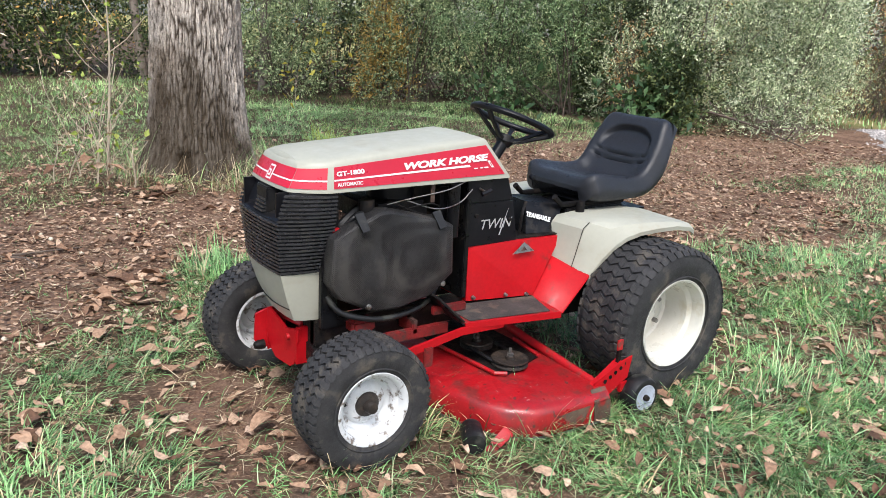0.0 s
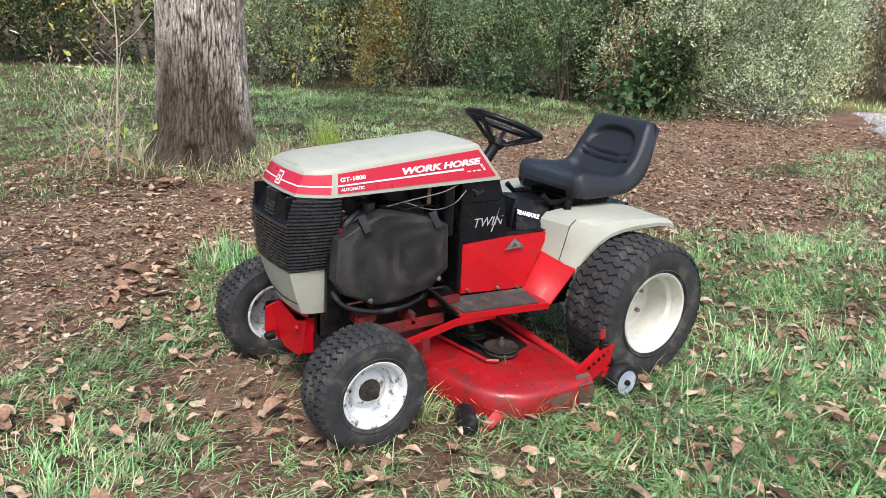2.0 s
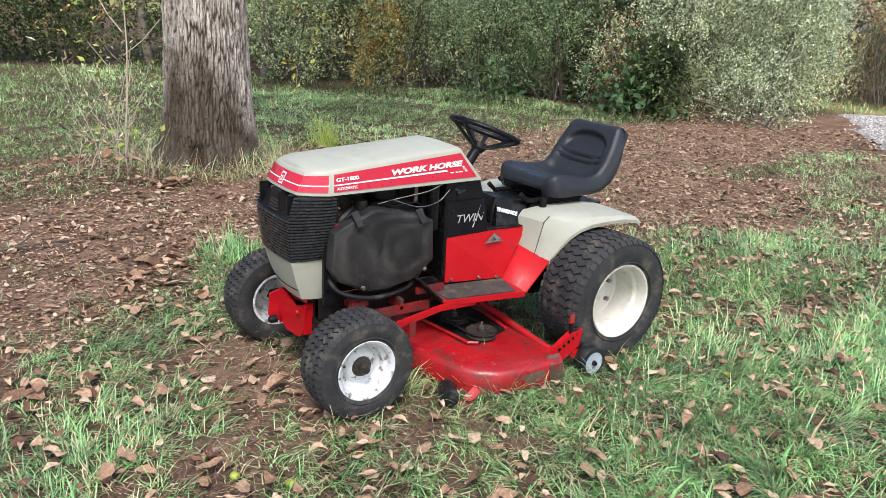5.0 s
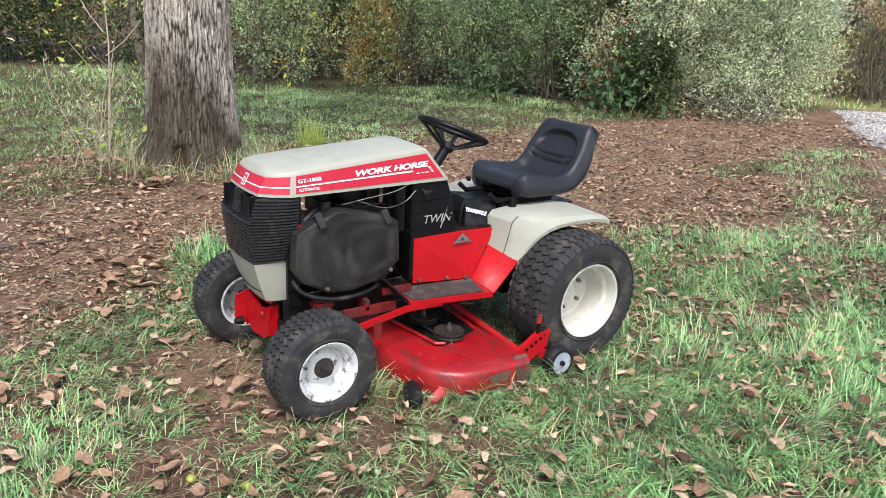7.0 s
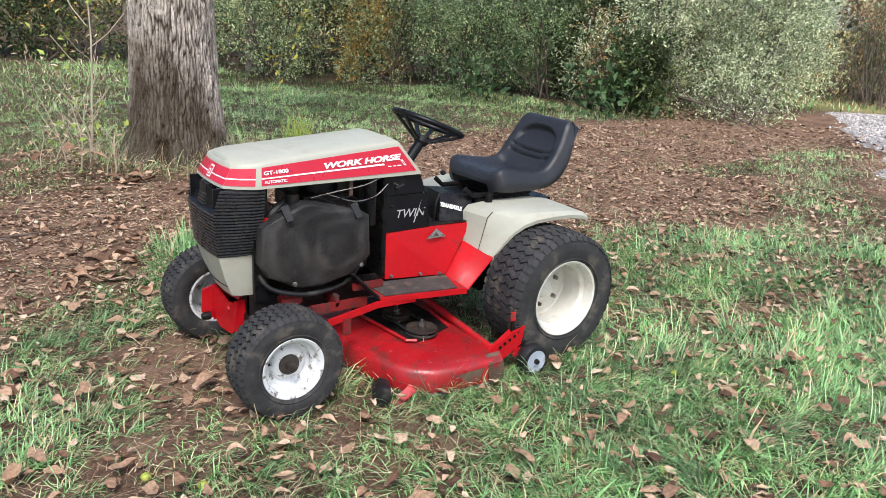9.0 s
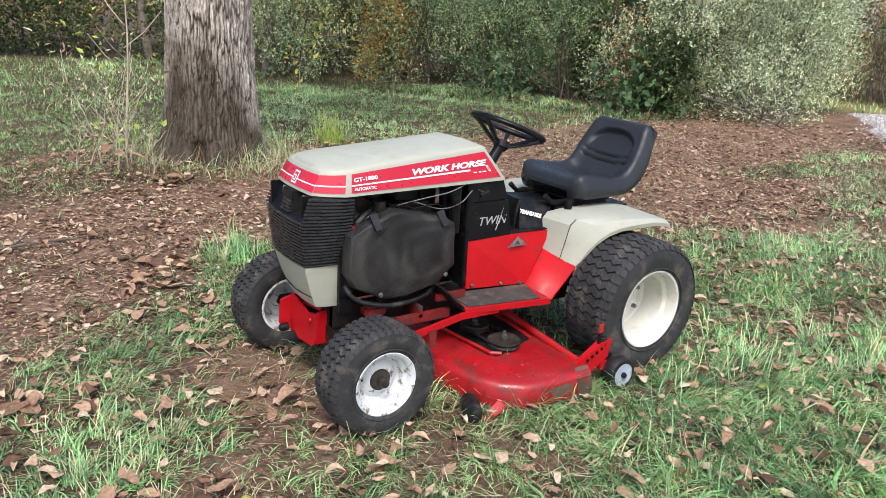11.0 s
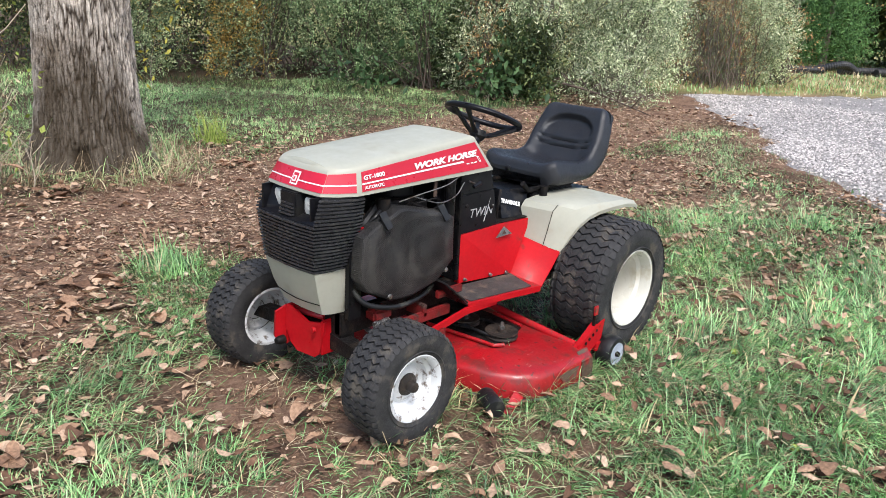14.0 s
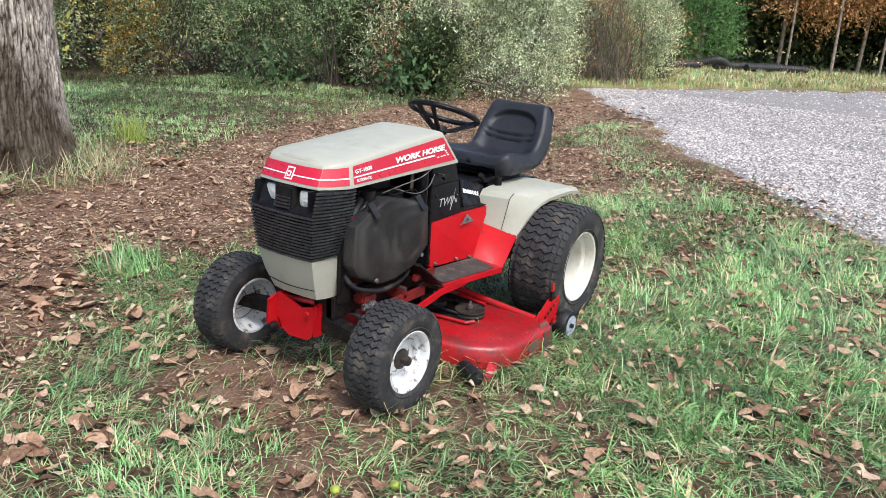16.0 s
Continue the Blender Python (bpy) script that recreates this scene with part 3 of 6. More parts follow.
for s in (-1, 1):
    bm = bmesh.new()
    vs = []
    for (xi, zi), m_, o_ in zip(FI, FM, FO):
        row = [(xi, 0.15, zi - 0.002), (xi, 0.19, zi), m_, ((m_[0] + o_[0]) / 2, (m_[1] + o_[1]) / 2 + 0.006, (m_[2] + o_[2]) / 2 + 0.006), o_, (o_[0] + 0.004, o_[1] - 0.002, o_[2] - 0.016), (o_[0] + 0.012, o_[1] - 0.014, o_[2] - 0.020)]
        vs.append([bm.verts.new((x, CL + s * y, z)) for x, y, z in row])
    for a, b in zip(vs, vs[1:]):
        for k in range(6):
            bm.faces.new((a[k], a[k + 1], b[k + 1], b[k]))
    bmesh.ops.recalc_face_normals(bm, faces=bm.faces)
    bmesh.ops.solidify(bm, geom=bm.faces, thickness=0.004)
    fen = part("fender", bm, GREY, tractor, "putty-grey steel fender", smooth=24)
    part("seam", tube([(x - 0.003, CL + s * (y - 0.002), z + 0.0035) for x, y, z in FM[:4]], 0.0014, 5), GRIME, fen)
deck_top = part("seat_deck", prism([(-0.262, CL - 0.165, 0.60), (0.235, CL - 0.165, 0.625), (0.235, CL + 0.165, 0.625), (-0.262, CL + 0.165, 0.60)], (0, 0, -0.012)), BLACK, tractor, "black steel seat deck", bevel=0.002)
part("label_panel", prism([(-0.395, CL - 0.145, 0.567), (-0.255, CL - 0.170, 0.567), (-0.200, CL - 0.12, 0.665), (-0.36, CL - 0.09, 0.680)], (0.01, 0.15, 0.0)), BLACK, tractor, "black panel below the seat", bevel=0.004)
lettering("lettering", "TRANSAXLE", 0.025, frame_at((-0.383, CL - 0.1245, 0.632), (0.125, -0.028, -0.034), (0.03, 0.05, 0.10)), WHITE, tractor, "white slanted lettering", shear=0.2, stretch=0.80, bold=0.0014)
part("seat_bracket", box((-0.20, CL - 0.15, 0.612), (0.12, CL + 0.15, 0.650)), BLACK, tractor, bevel=0.006)
for y in (CL - 0.14, CL + 0.10):
    part("seat_rail", tube([(-0.26, y, 0.70), (-0.22, y, 0.665), (0.12, y, 0.66)], 0.012), GRIME, tractor)
part("seat_spring", lathe([(0, 0.612), (0.018, 0.612), (0.018, 0.68), (0, 0.68)], (-0.15, CL - 0.175, 0), "z", 12), GRIME, tractor)
part("lever", tube(curve_points([(-0.415, CL - 0.13, 0.57), (-0.412, CL - 0.135, 0.645), (-0.385, CL - 0.12, 0.685)]), 0.006), GRIME, tractor)
part("lever", tube([(-0.40, CL - 0.02, 0.57), (-0.385, CL - 0.02, 0.62)], 0.005), GRIME, tractor)
part("knob", lathe([(0, -0.012), (0.010, -0.008), (0.012, 0), (0.009, 0.01), (0, 0.012)], (-0.40, CL - 0.16, 0.79), "y", 12), PLASTIC, tractor)

# rear axle housing
part("gearbox", box((-0.14, CL - 0.13, 0.18), (0.16, CL + 0.13, 0.50)), GRIME, tractor, bevel=0.02)
part("axle_tube", lathe([(0, -0.36), (0.045, -0.36), (0.045, 0.36), (0, 0.36)], (0, CL, 0.285), "y", 20), GRIME, tractor)
part("rear_plate", box((0.16, CL - 0.17, 0.30), (0.175, CL + 0.17, 0.60)), RED_WORN, tractor, bevel=0.004)
part("under_seat_wall", box((-0.235, CL - 0.155, 0.34), (-0.225, CL + 0.155, 0.59)), BLACK, tractor)


# wheels
def wheel(name, centre, R, half, rim_r, dish, rows, cols, rim_mat, label, flip=1, steer=0.0, hubcap=True):
    c = Vector((0, 0, 0))
    h = half
    prof = [(rim_r - 0.004, -h * 0.80), (rim_r + 0.004, -h * 0.90), (rim_r + (R - rim_r) * 0.35, -h * 0.985), (rim_r + (R - rim_r) * 0.6, -h), (R * 0.945, -h * 0.93), (R * 0.978, -h * 0.80), (R - 0.005, -h * 0.5), (R - 0.003, 0)]
    prof = prof + [(r, -w) for r, w in prof[-2::-1]]
    rim_prof = [(rim_r - 0.001, -h * 0.78), (rim_r + 0.004, -h * 0.90), (rim_r + 0.002, -h * 0.925), (rim_r - 0.006, -h * 0.90), (rim_r - 0.013, -h * 0.80), (rim_r - 0.016, -h * 0.55), (rim_r - 0.030, -h * 0.45), (rim_r - 0.032, -h * 0.925 + dish), (rim_r - 0.045, -h * 0.925 + dish + 0.006), (rim_r * 0.55, -h * 0.925 + dish - 0.004), (rim_r * 0.42, -h * 0.925 + dish - 0.012), (0.0, -h * 0.925 + dish - 0.012)]
    bm = lathe(rim_prof, c, "y", 56)
    # the far side of the barrel
    lathe([(rim_r - 0.032, -h * 0.925 + dish + 0.004), (rim_r - 0.016, h * 0.6), (rim_r - 0.006, h * 0.9), (rim_r + 0.004, h * 0.9), (rim_r - 0.001, h * 0.78)], c, "y", 56, bm)
    w = part(name, bm, rim_mat, tractor, label)
    tb = lathe(prof, c, "y", 72)
    part("tyre", tb, RUBBER, w, "black tyre with wavy turf tread")
    tb = bmesh.new()
    # tread blocks in wavy rows
    rng = random.Random(5)
    for j in range(cols):
        v0, v1 = -0.86 + 1.72 * j / cols, -0.86 + 1.72 * (j + 1) / cols
        for i in range(rows):
            zig = 0.20 if j % 2 else -0.20
            ring = []
            for top in (0, 1):
                for (u, v, sg) in ((0.13, v0 + 0.005, -zig), (0.87, v0 + 0.005, -zig), (0.87, v1 - 0.005, zig), (0.13, v1 - 0.005, zig)):
                    pull = 0.05 if top else 0
                    uu = u + sg + (0.5 - u) * pull
                    a = 2 * math.pi * (i + uu) / rows
                    fall = max(0.0, abs(v) - 0.55)
                    rr = (R + 0.004 if top else R - 0.012) - fall * fall * 0.16 * (R / 0.28)
                    ring.append(tb.verts.new((rr * math.cos(a), v * h * (1 - 0.05 * top * 0), rr * math.sin(a))))
            a, b = ring[:4], ring[4:]
            tb.faces.new(b)
            for k in range(4):
                tb.faces.new((a[k], a[(k + 1) % 4], b[(k + 1) % 4], b[k]))
    # shoulder lugs
    for sgn in (-1, 1):
        for i in range(rows):
            a0, a1 = 2 * math.pi * (i + 0.15) / rows, 2 * math.pi * (i + 0.80) / rows
            ring = []
            for rr, yy in ((R - 0.010, 0.80), (R * 0.93, 0.955), (R * 0.935, 0.985), (R + 0.0, 0.845)):
                for a in (a0, a1):
                    ring.append(tb.verts.new((rr * math.cos(a), sgn * yy * h, rr * math.sin(a))))
            tb.faces.new((ring[0], ring[1], ring[7], ring[6]))
            tb.faces.new((ring[6], ring[7], ring[5], ring[4]))
            tb.faces.new((ring[4], ring[5], ring[3], ring[2]))
            tb.faces.new((ring[0], ring[6], ring[4], ring[2]))
            tb.faces.new((ring[1], ring[7], ring[5], ring[3]))
    tagged(part("tread", tb, RUBBER, w, "worn wavy turf tread blocks"), kind="stuff")
    # sidewall ridges
    part("sidewall_ring", lathe([(rim_r + 0.013, -h * 0.955), (rim_r + 0.016, -h * 0.985), (rim_r + 0.02, -h * 0.965)], c, "y", 56), RUBBER, w)
    d0 = -h * 0.925 + dish - 0.012
    if hubcap:
        part("hub", lathe([(rim_r * 0.36, d0 + 0.004), (rim_r * 0.33, d0 - 0.006), (0.020, d0 - 0.012), (0.019, d0 - 0.034), (0.016, d0 - 0.04), (0, d0 - 0.041)], c, "y", 24), DARK_RUST, w, "greasy dark brown hub end")
    else:
        part("hub", lathe([(0.045, d0 + 0.004), (0.040, d0 - 0.02), (0.02, d0 - 0.03), (0, d0 - 0.03)], c, "y", 24), RIM_CREAM, w)
        for k in range(5):
            a = 2 * math.pi * k / 5 + 0.6
            part("wheel_bolt", lathe([(0, d0 - 0.02), (0.009, d0 - 0.018), (0.011, d0 + 0.006)], (0.075 * math.cos(a), 0, 0.075 * math.sin(a)), "y", 8), STEEL, w)
    part("valve", tube([(-rim_r * 0.70, d0 + 0.01, 0.02), (-rim_r * 0.69, d0 - 0.012, 0.02)], 0.005, 8), SMOOTH_RUBBER, w)
    w.matrix_basis = pose(*centre, 0, 0, steer) @ (pose(0, 0, 0, 0, 0, 180) if flip < 0 else Matrix())
    return w


wheel("rear_wheel", (0, -0.375, 0.285), 0.287, 0.130, 0.168, 0.165, 46, 8, RIM_CREAM, "rear wheel with deep cream rim", hubcap=False)
wheel("rear_wheel", (0, 2 * CL + 0.375, 0.285), 0.287, 0.130, 0.168, 0.165, 46, 8, RIM_CREAM, "rear wheel with deep cream rim", flip=-1, hubcap=False)
wheel("front_wheel", (-1.245, -0.340, 0.200), 0.203, 0.084, 0.116, 0.060, 46, 8, RIM, "front wheel with chipped white rim")
wheel("front_wheel", (-1.255, 2 * CL + 0.295, 0.200), 0.203, 0.084, 0.116, 0.060, 46, 8, RIM, "front wheel with chipped white rim", flip=-1)

# steering wheel and column
SW = frame_at((-0.378, CL + 0.008, 0.978), (0, 1, 0), (-0.93, 0, 0.37))
column = part("steering_column", tube([(-0.520, CL, 0.76), (-0.410, CL + 0.006, 0.905)], 0.023, 14), PLASTIC, tractor, "black steering column")
swr = part("steering_wheel", lathe([(0.160 + 0.0125 * math.cos(a), 0.0125 * math.sin(a)) for a in (2 * math.pi * k / 10 for k in range(11))], (0, 0, 0), "z", 48), PLASTIC, tractor, "black three-spoked steering wheel")
swr.matrix_basis = SW
part("hub", lathe([(0, -0.105), (0.024, -0.105), (0.036, -0.085), (0.032, -0.060), (0, -0.056)], (0, 0, 0), "z", 20), PLASTIC, swr)
for a in (90, 210, 330):
    c, sn = math.cos(radians(a)), math.sin(radians(a))
    for off in (-0.040, 0.040):
        rows = []
        for u, f, w, z in ((0.012, 0.25, 0.010, -0.080), (0.06, 0.42, 0.008, -0.060), (0.11, 0.72, 0.008, -0.030), (0.156, 1.0, 0.011, -0.002)):
            o = off * f
            rows.append([(c * u - sn * (o + d * w), sn * u + c * (o + d * w), z + h) for d, h in ((-1, 0), (1, 0), (1, -0.012), (-1, -0.012))])
        part("spoke", loft(rows), PLASTIC, swr, bevel=0.0015)

# seat: one moulded shell, thick cushion running up into the back
SX, SC, SH = 0.072, CL, 0.216
SP = [(-0.215, 0.728), (-0.195, 0.760), (-0.15, 0.770), (-0.06, 0.757), (0.03, 0.748), (0.10, 0.758), (0.145, 0.800), (0.175, 0.862), (0.205, 0.925), (0.232, 0.968), (0.258, 0.984), (0.280, 0.978)]
SB = [(-0.205, 0.690), (-0.175, 0.676), (-0.12, 0.670), (-0.04, 0.670), (0.05, 0.672), (0.13, 0.685), (0.20, 0.735), (0.242, 0.81), (0.268, 0.88), (0.282, 0.935), (0.290, 0.962), (0.292, 0.970)]


def step(lo, hi, x):
    t = min(1, max(0, (x - lo) / (hi - lo)))
    return t * t * (3 - 2 * t)


def seat_mesh():
    top = curve_points([(x, 0, z) for x, z in SP], 9)
    bot = curve_points([(x, 0, z) for x, z in SB], 9)
    n = len(top) - 1
    rings = []
    for i, (t, b) in enumerate(zip(top, bot)):
        v = i / n
        w = SH * (0.66 + 0.34 * min(1.0, v / 0.13) ** 0.5) * (1 - 0.14 * step(0.58, 0.85, v)) * (1 - 0.34 * max(0, (v - 0.80) / 0.20) ** 2.0)
        up = (t - b).normalized()
        ring = []
        for k in range(57):
            f = -1 + 2 * k / 56
            roll = 0.022 * step(0.45, 0.92, abs(f)) * step(0.0, 0.2, v) * (1 - 0.75 * step(0.52, 0.72, v))
            drop = 0.050 * step(0.90, 1.0, abs(f)) + 0.012 * step(0.80, 0.95, abs(f))
            # arched recess in the back, cross creases below it, dished cushion
            rim_v = 0.760 - 0.09 * (min(1, abs(f) / 0.68)) ** 3
            dent = 0.030 * step(0.600, 0.628, v) * (1 - step(rim_v - 0.020, rim_v + 0.015, v)) * (1 - step(0.56, 0.70, abs(f))) * (0.15 + 0.85 * step(0.61, 0.74, v))
            dish = 0.014 * step(0.10, 0.22, v) * (1 - step(0.42, 0.52, v)) * (1 - step(0.55, 0.85, abs(f)))
            crease = 0.013 * math.exp(-((v - 0.545 - 0.03 * f * f) / 0.008) ** 2) + 0.010 * math.exp(-((v - 0.585 - 0.03 * f * f) / 0.008) ** 2)
            p = t + up * (roll - drop - dent - dish - crease * (1 - step(0.6, 0.75, abs(f))))
            ring.append(Vector((p.x + SX, SC + f * w, p.z)))
        for f in (0.985, 0.93, 0.7, 0.35, 0, -0.35, -0.7, -0.93, -0.985):
            p = b + up * (0.022 if abs(f) > 0.95 else 0.008 if abs(f) > 0.9 else 0)
            ring.append(Vector((p.x + SX, SC + f * w, p.z)))
        rings.append(ring)
    return loft(rings)


seat = part("seat", seat_mesh(), VINYL, tractor, "charcoal vinyl bucket seat", smooth=65)
for y in (-0.9, 0.9):
    part("seam", tube(curve_points([(0.02 + SX, SC + y * 0.205, 0.752), (0.09 + SX, SC + y * 0.22, 0.735), (0.12 + SX, SC + y * 0.232, 0.70)], 4), 0.0018, 5), VINYL, seat)

# mower deck
DO = [(-0.86, 0.30), (-0.865, 0.0), (-0.855, -0.18), (-0.835, -0.29), (-0.79, -0.385), (-0.735, -0.455), (-0.67, -0.500), (-0.60, -0.522), (-0.50, -0.530), (-0.385, -0.530), (-0.37, -0.30), (-0.36, 0.0), (-0.36, 0.35), (-0.40, 0.62), (-0.60, 0.70), (-0.78, 0.60)]
DCX, DCY = -0.60, 0.05


DB = [(-0.91, 0.30), (-0.915, 0.0), (-0.905, -0.18), (-0.888, -0.30), (-0.853, -0.415), (-0.797, -0.498), (-0.727, -0.548), (-0.64, -0.567), (-0.52, -0.572), (-0.385, -0.568), (-0.365, -0.30), (-0.355, 0.0), (-0.355, 0.36), (-0.395, 0.65), (-0.60, 0.74), (-0.80, 0.63)]


def deck_ring(k, z):
    return [Vector((DCX + (x - DCX) * k, DCY + (y - DCY) * (1 - (1 - k) * 0.6), z)) for x, y in DO]


def skirt(f, z, out=0.0):
    return [Vector((a[0] + (b[0] - a[0]) * f - out * (a[0] < -0.5), a[1] + (b[1] - a[1]) * f - out * (a[1] < -0.2), z)) for a, b in zip(DB, DO)]


deck = part("mower_deck", loft([skirt(0.18, 0.024), skirt(0.12, 0.024), skirt(0.18, 0.055), skirt(0.27, 0.098), skirt(0.36, 0.110), skirt(0.56, 0.119), skirt(0.95, 0.126), deck_ring(0.9, 0.130), deck_ring(0.6, 0.138)]), DECK_RED, tractor, "scuffed red steel mower deck", smooth=50)
part("chute_end", prism([(-0.462, -0.5675, 0.030), (-0.384, -0.566, 0.030), (-0.384, -0.564, 0.056), (-0.384, -0.559, 0.096), (-0.462, -0.561, 0.096), (-0.462, -0.566, 0.056)], (0, -0.003, 0.001)), SCRAPED, deck, "scraped brown steel end of the discharge chute")
part("chute_end", prism([(-0.462, -0.562, 0.098), (-0.384, -0.560, 0.098), (-0.384, -0.530, 0.130), (-0.455, -0.530, 0.130)], (0, 0, 0.003)), SCRAPED, deck, "scraped brown steel end of the discharge chute")
part("scuff", prism([(-0.604, -0.5655, 0.036), (-0.545, -0.5685, 0.032), (-0.508, -0.568, 0.045), (-0.500, -0.565, 0.064), (-0.478, -0.562, 0.094), (-0.560, -0.5585, 0.092), (-0.612, -0.5555, 0.086), (-0.588, -0.5625, 0.060)], (0, -0.002, 0.0005)), SCRAPED, deck, "scraped bare patch on the skirt")
part("skirt_edge", loft([skirt(0.16, 0.020), skirt(0.10, 0.020, 0.003), skirt(0.12, 0.030, 0.003)], cap=False), STEEL, deck, "worn bare lower edge")
cov = part("belt_cover", prism([(-0.735, 0.03, 0.140), (-0.690, -0.295, 0.140), (-0.655, -0.315, 0.140), (-0.45, -0.245, 0.140), (-0.43, -0.09, 0.140), (-0.45, 0.20, 0.140), (-0.72, 0.22, 0.140)], (0, 0, 0.005)), GRIME, deck, "grimy belt tray")
part("tray_lip", tube([(-0.735, 0.03, 0.150), (-0.692, -0.297, 0.150), (-0.655, -0.317, 0.150)], 0.008, 6), RED_WORN, deck)
part("tray_lip", tube([(-0.43, -0.08, 0.150), (-0.45, -0.245, 0.150)], 0.008, 6), RED_WORN, deck)
for x, y, r in ((-0.590, -0.250, 0.068), (-0.600, -0.06, 0.062)):
    pu = part("pulley", lathe([(0, 0.148), (r, 0.148), (r, 0.153), (r - 0.014, 0.160), (r, 0.167), (r, 0.172), (r - 0.012, 0.173), (r * 0.55, 0.166), (0.018, 0.166), (0.018, 0.178), (0, 0.178)], (x, y, 0), "z", 36), DARK_RUST, deck, "greasy dark rusty belt pulley")
    part("pulley_nut", lathe([(0, 0.176), (0.013, 0.176), (0.013, 0.190), (0.007, 0.191), (0.006, 0.208), (0, 0.209)], (x, y, 0), "z", 6), STEEL, pu, "hex nut on a stud")
part("belt", tube([(-0.600 - 0.050, -0.04, 0.160), (-0.590 - 0.058, -0.25, 0.160), (-0.60, -0.308, 0.160), (-0.530, -0.26, 0.160), (-0.543, -0.05, 0.160), (-0.55, 0.2, 0.160)], 0.007, 6), SMOOTH_RUBBER, deck)
part("idler_arm", box((-0.545, -0.20, 0.150), (-0.50, -0.12, 0.162)), GRIME, deck, bevel=0.003)
bar = part("rear_tube", tube([(-0.385, 0.05, 0.165), (-0.388, -0.48, 0.125)], 0.016, 12), RED_WORN, deck, "chipped red rear tube")
brk = part("wheel_bracket", prism([(-0.425, -0.515, 0.100), (-0.345, -0.517, 0.085), (-0.262, -0.520, 0.135), (-0.248, -0.520, 0.215), (-0.30, -0.518, 0.200), (-0.415, -0.512, 0.142)], (0, 0.006, 0)), RED, deck, "red bracket with a row of holes", bevel=0.0015)
part("bracket_flange", prism([(-0.425, -0.515, 0.120), (-0.30, -0.517, 0.200), (-0.30, -0.488, 0.200), (-0.42, -0.488, 0.125)], (0, 0, 0.005)), RED, deck)
for k in range(5):
    part("bracket_hole", lathe([(0, -0.0015), (0.0075, -0.0015), (0.0075, 0.001)], (-0.372 + k * 0.024, -0.5175, 0.140 + k * 0.0125), "y", 12), BLACK, brk, "round hole")
part("height_pin", box((-0.312, -0.512, 0.19), (-0.300, -0.500, 0.265)), GRIME, deck)
part("height_pin", box((-0.322, -0.514, 0.245), (-0.296, -0.506, 0.285)), RED_WORN, deck, "red lever end", bevel=0.002)
gw = part("gauge_wheel", lathe([(0.036, -0.030), (0.054, -0.034), (0.066, -0.030), (0.072, -0.018), (0.073, 0), (0.072, 0.018), (0.066, 0.030), (0.036, 0.03)], (-0.218, -0.545, 0.068), "y", 36), SMOOTH_RUBBER, deck, "small black deck wheel")
part("wheel_disc", lathe([(0.0, -0.030), (0.036, -0.031), (0.048, -0.035), (0.049, -0.030), (0.049, 0.0), (0.0, 0.02)], (-0.218, -0.545, 0.068), "y", 30), HUB_BLUE, gw, "pale blue-grey wheel disc")
part("axle_bolt", lathe([(0, -0.046), (0.010, -0.045), (0.012, -0.03)], (-0.218, -0.545, 0.068), "y", 6), GRIME, gw)
part("wheel_arm", box((-0.30, -0.525, 0.085), (-0.21, -0.512, 0.12)), RED, deck, bevel=0.002)
roll = part("front_roller", lathe([(0, -0.055), (0.034, -0.055), (0.038, -0.045), (0.038, 0.045), (0.034, 0.055), (0, 0.055)], (0, 0, 0), "y", 24), SMOOTH_RUBBER, deck, "black rubber anti-scalp roller")
roll.matrix_basis = pose(-0.905, -0.465, 0.045, 0, 0, -28)
part("roller_bracket", prism([(-0.885, -0.515, 0.012), (-0.860, -0.530, 0.008), (-0.780, -0.520, 0.040), (-0.790, -0.490, 0.054)], (0.0, 0.004, 0.008)), RED_WORN, deck, bevel=0.002)

# hanger bars between front axle and deck
part("hanger_bar", prism([(-1.02, -0.235, 0.278), (-0.80, -0.238, 0.318), (-0.62, -0.240, 0.312), (-0.62, -0.240, 0.290), (-0.80, -0.238, 0.292), (-1.02, -0.235, 0.250)], (0, 0.012, 0)), RED, tractor, "red mower hanger bar", bevel=0.002)
part("hanger_bar", prism([(-1.02, 2 * CL + 0.22, 0.278), (-0.62, 2 * CL + 0.23, 0.312), (-0.62, 2 * CL + 0.23, 0.290), (-1.02, 2 * CL + 0.22, 0.250)], (0, 0.012, 0)), RED, tractor, "red mower hanger bar", bevel=0.002)
part("hanger_link", box((-0.960, -0.246, 0.205), (-0.925, -0.236, 0.275)), RED_DIRTY, tractor, bevel=0.003)
part("lift_frame", box((-1.05, -0.15, 0.27), (-0.80, -0.13, 0.31)), RED_DIRTY, tractor, bevel=0.003)
part("lift_frame", box((-0.95, -0.15, 0.29), (-0.93, 0.30, 0.34)), RED_DIRTY, tractor, bevel=0.003)
part("lift_frame", box((-0.86, -0.14, 0.34), (-0.72, -0.12, 0.37)), RED_DIRTY, tractor, bevel=0.003)
part("spring", tube([(-1.17 + 0.0016 * k, -0.12 + 0.012 * math.sin(k * 1.2), 0.31 + 0.012 * math.cos(k * 1.2)) for k in range(46)], 0.0035, 5), STEEL, tractor)

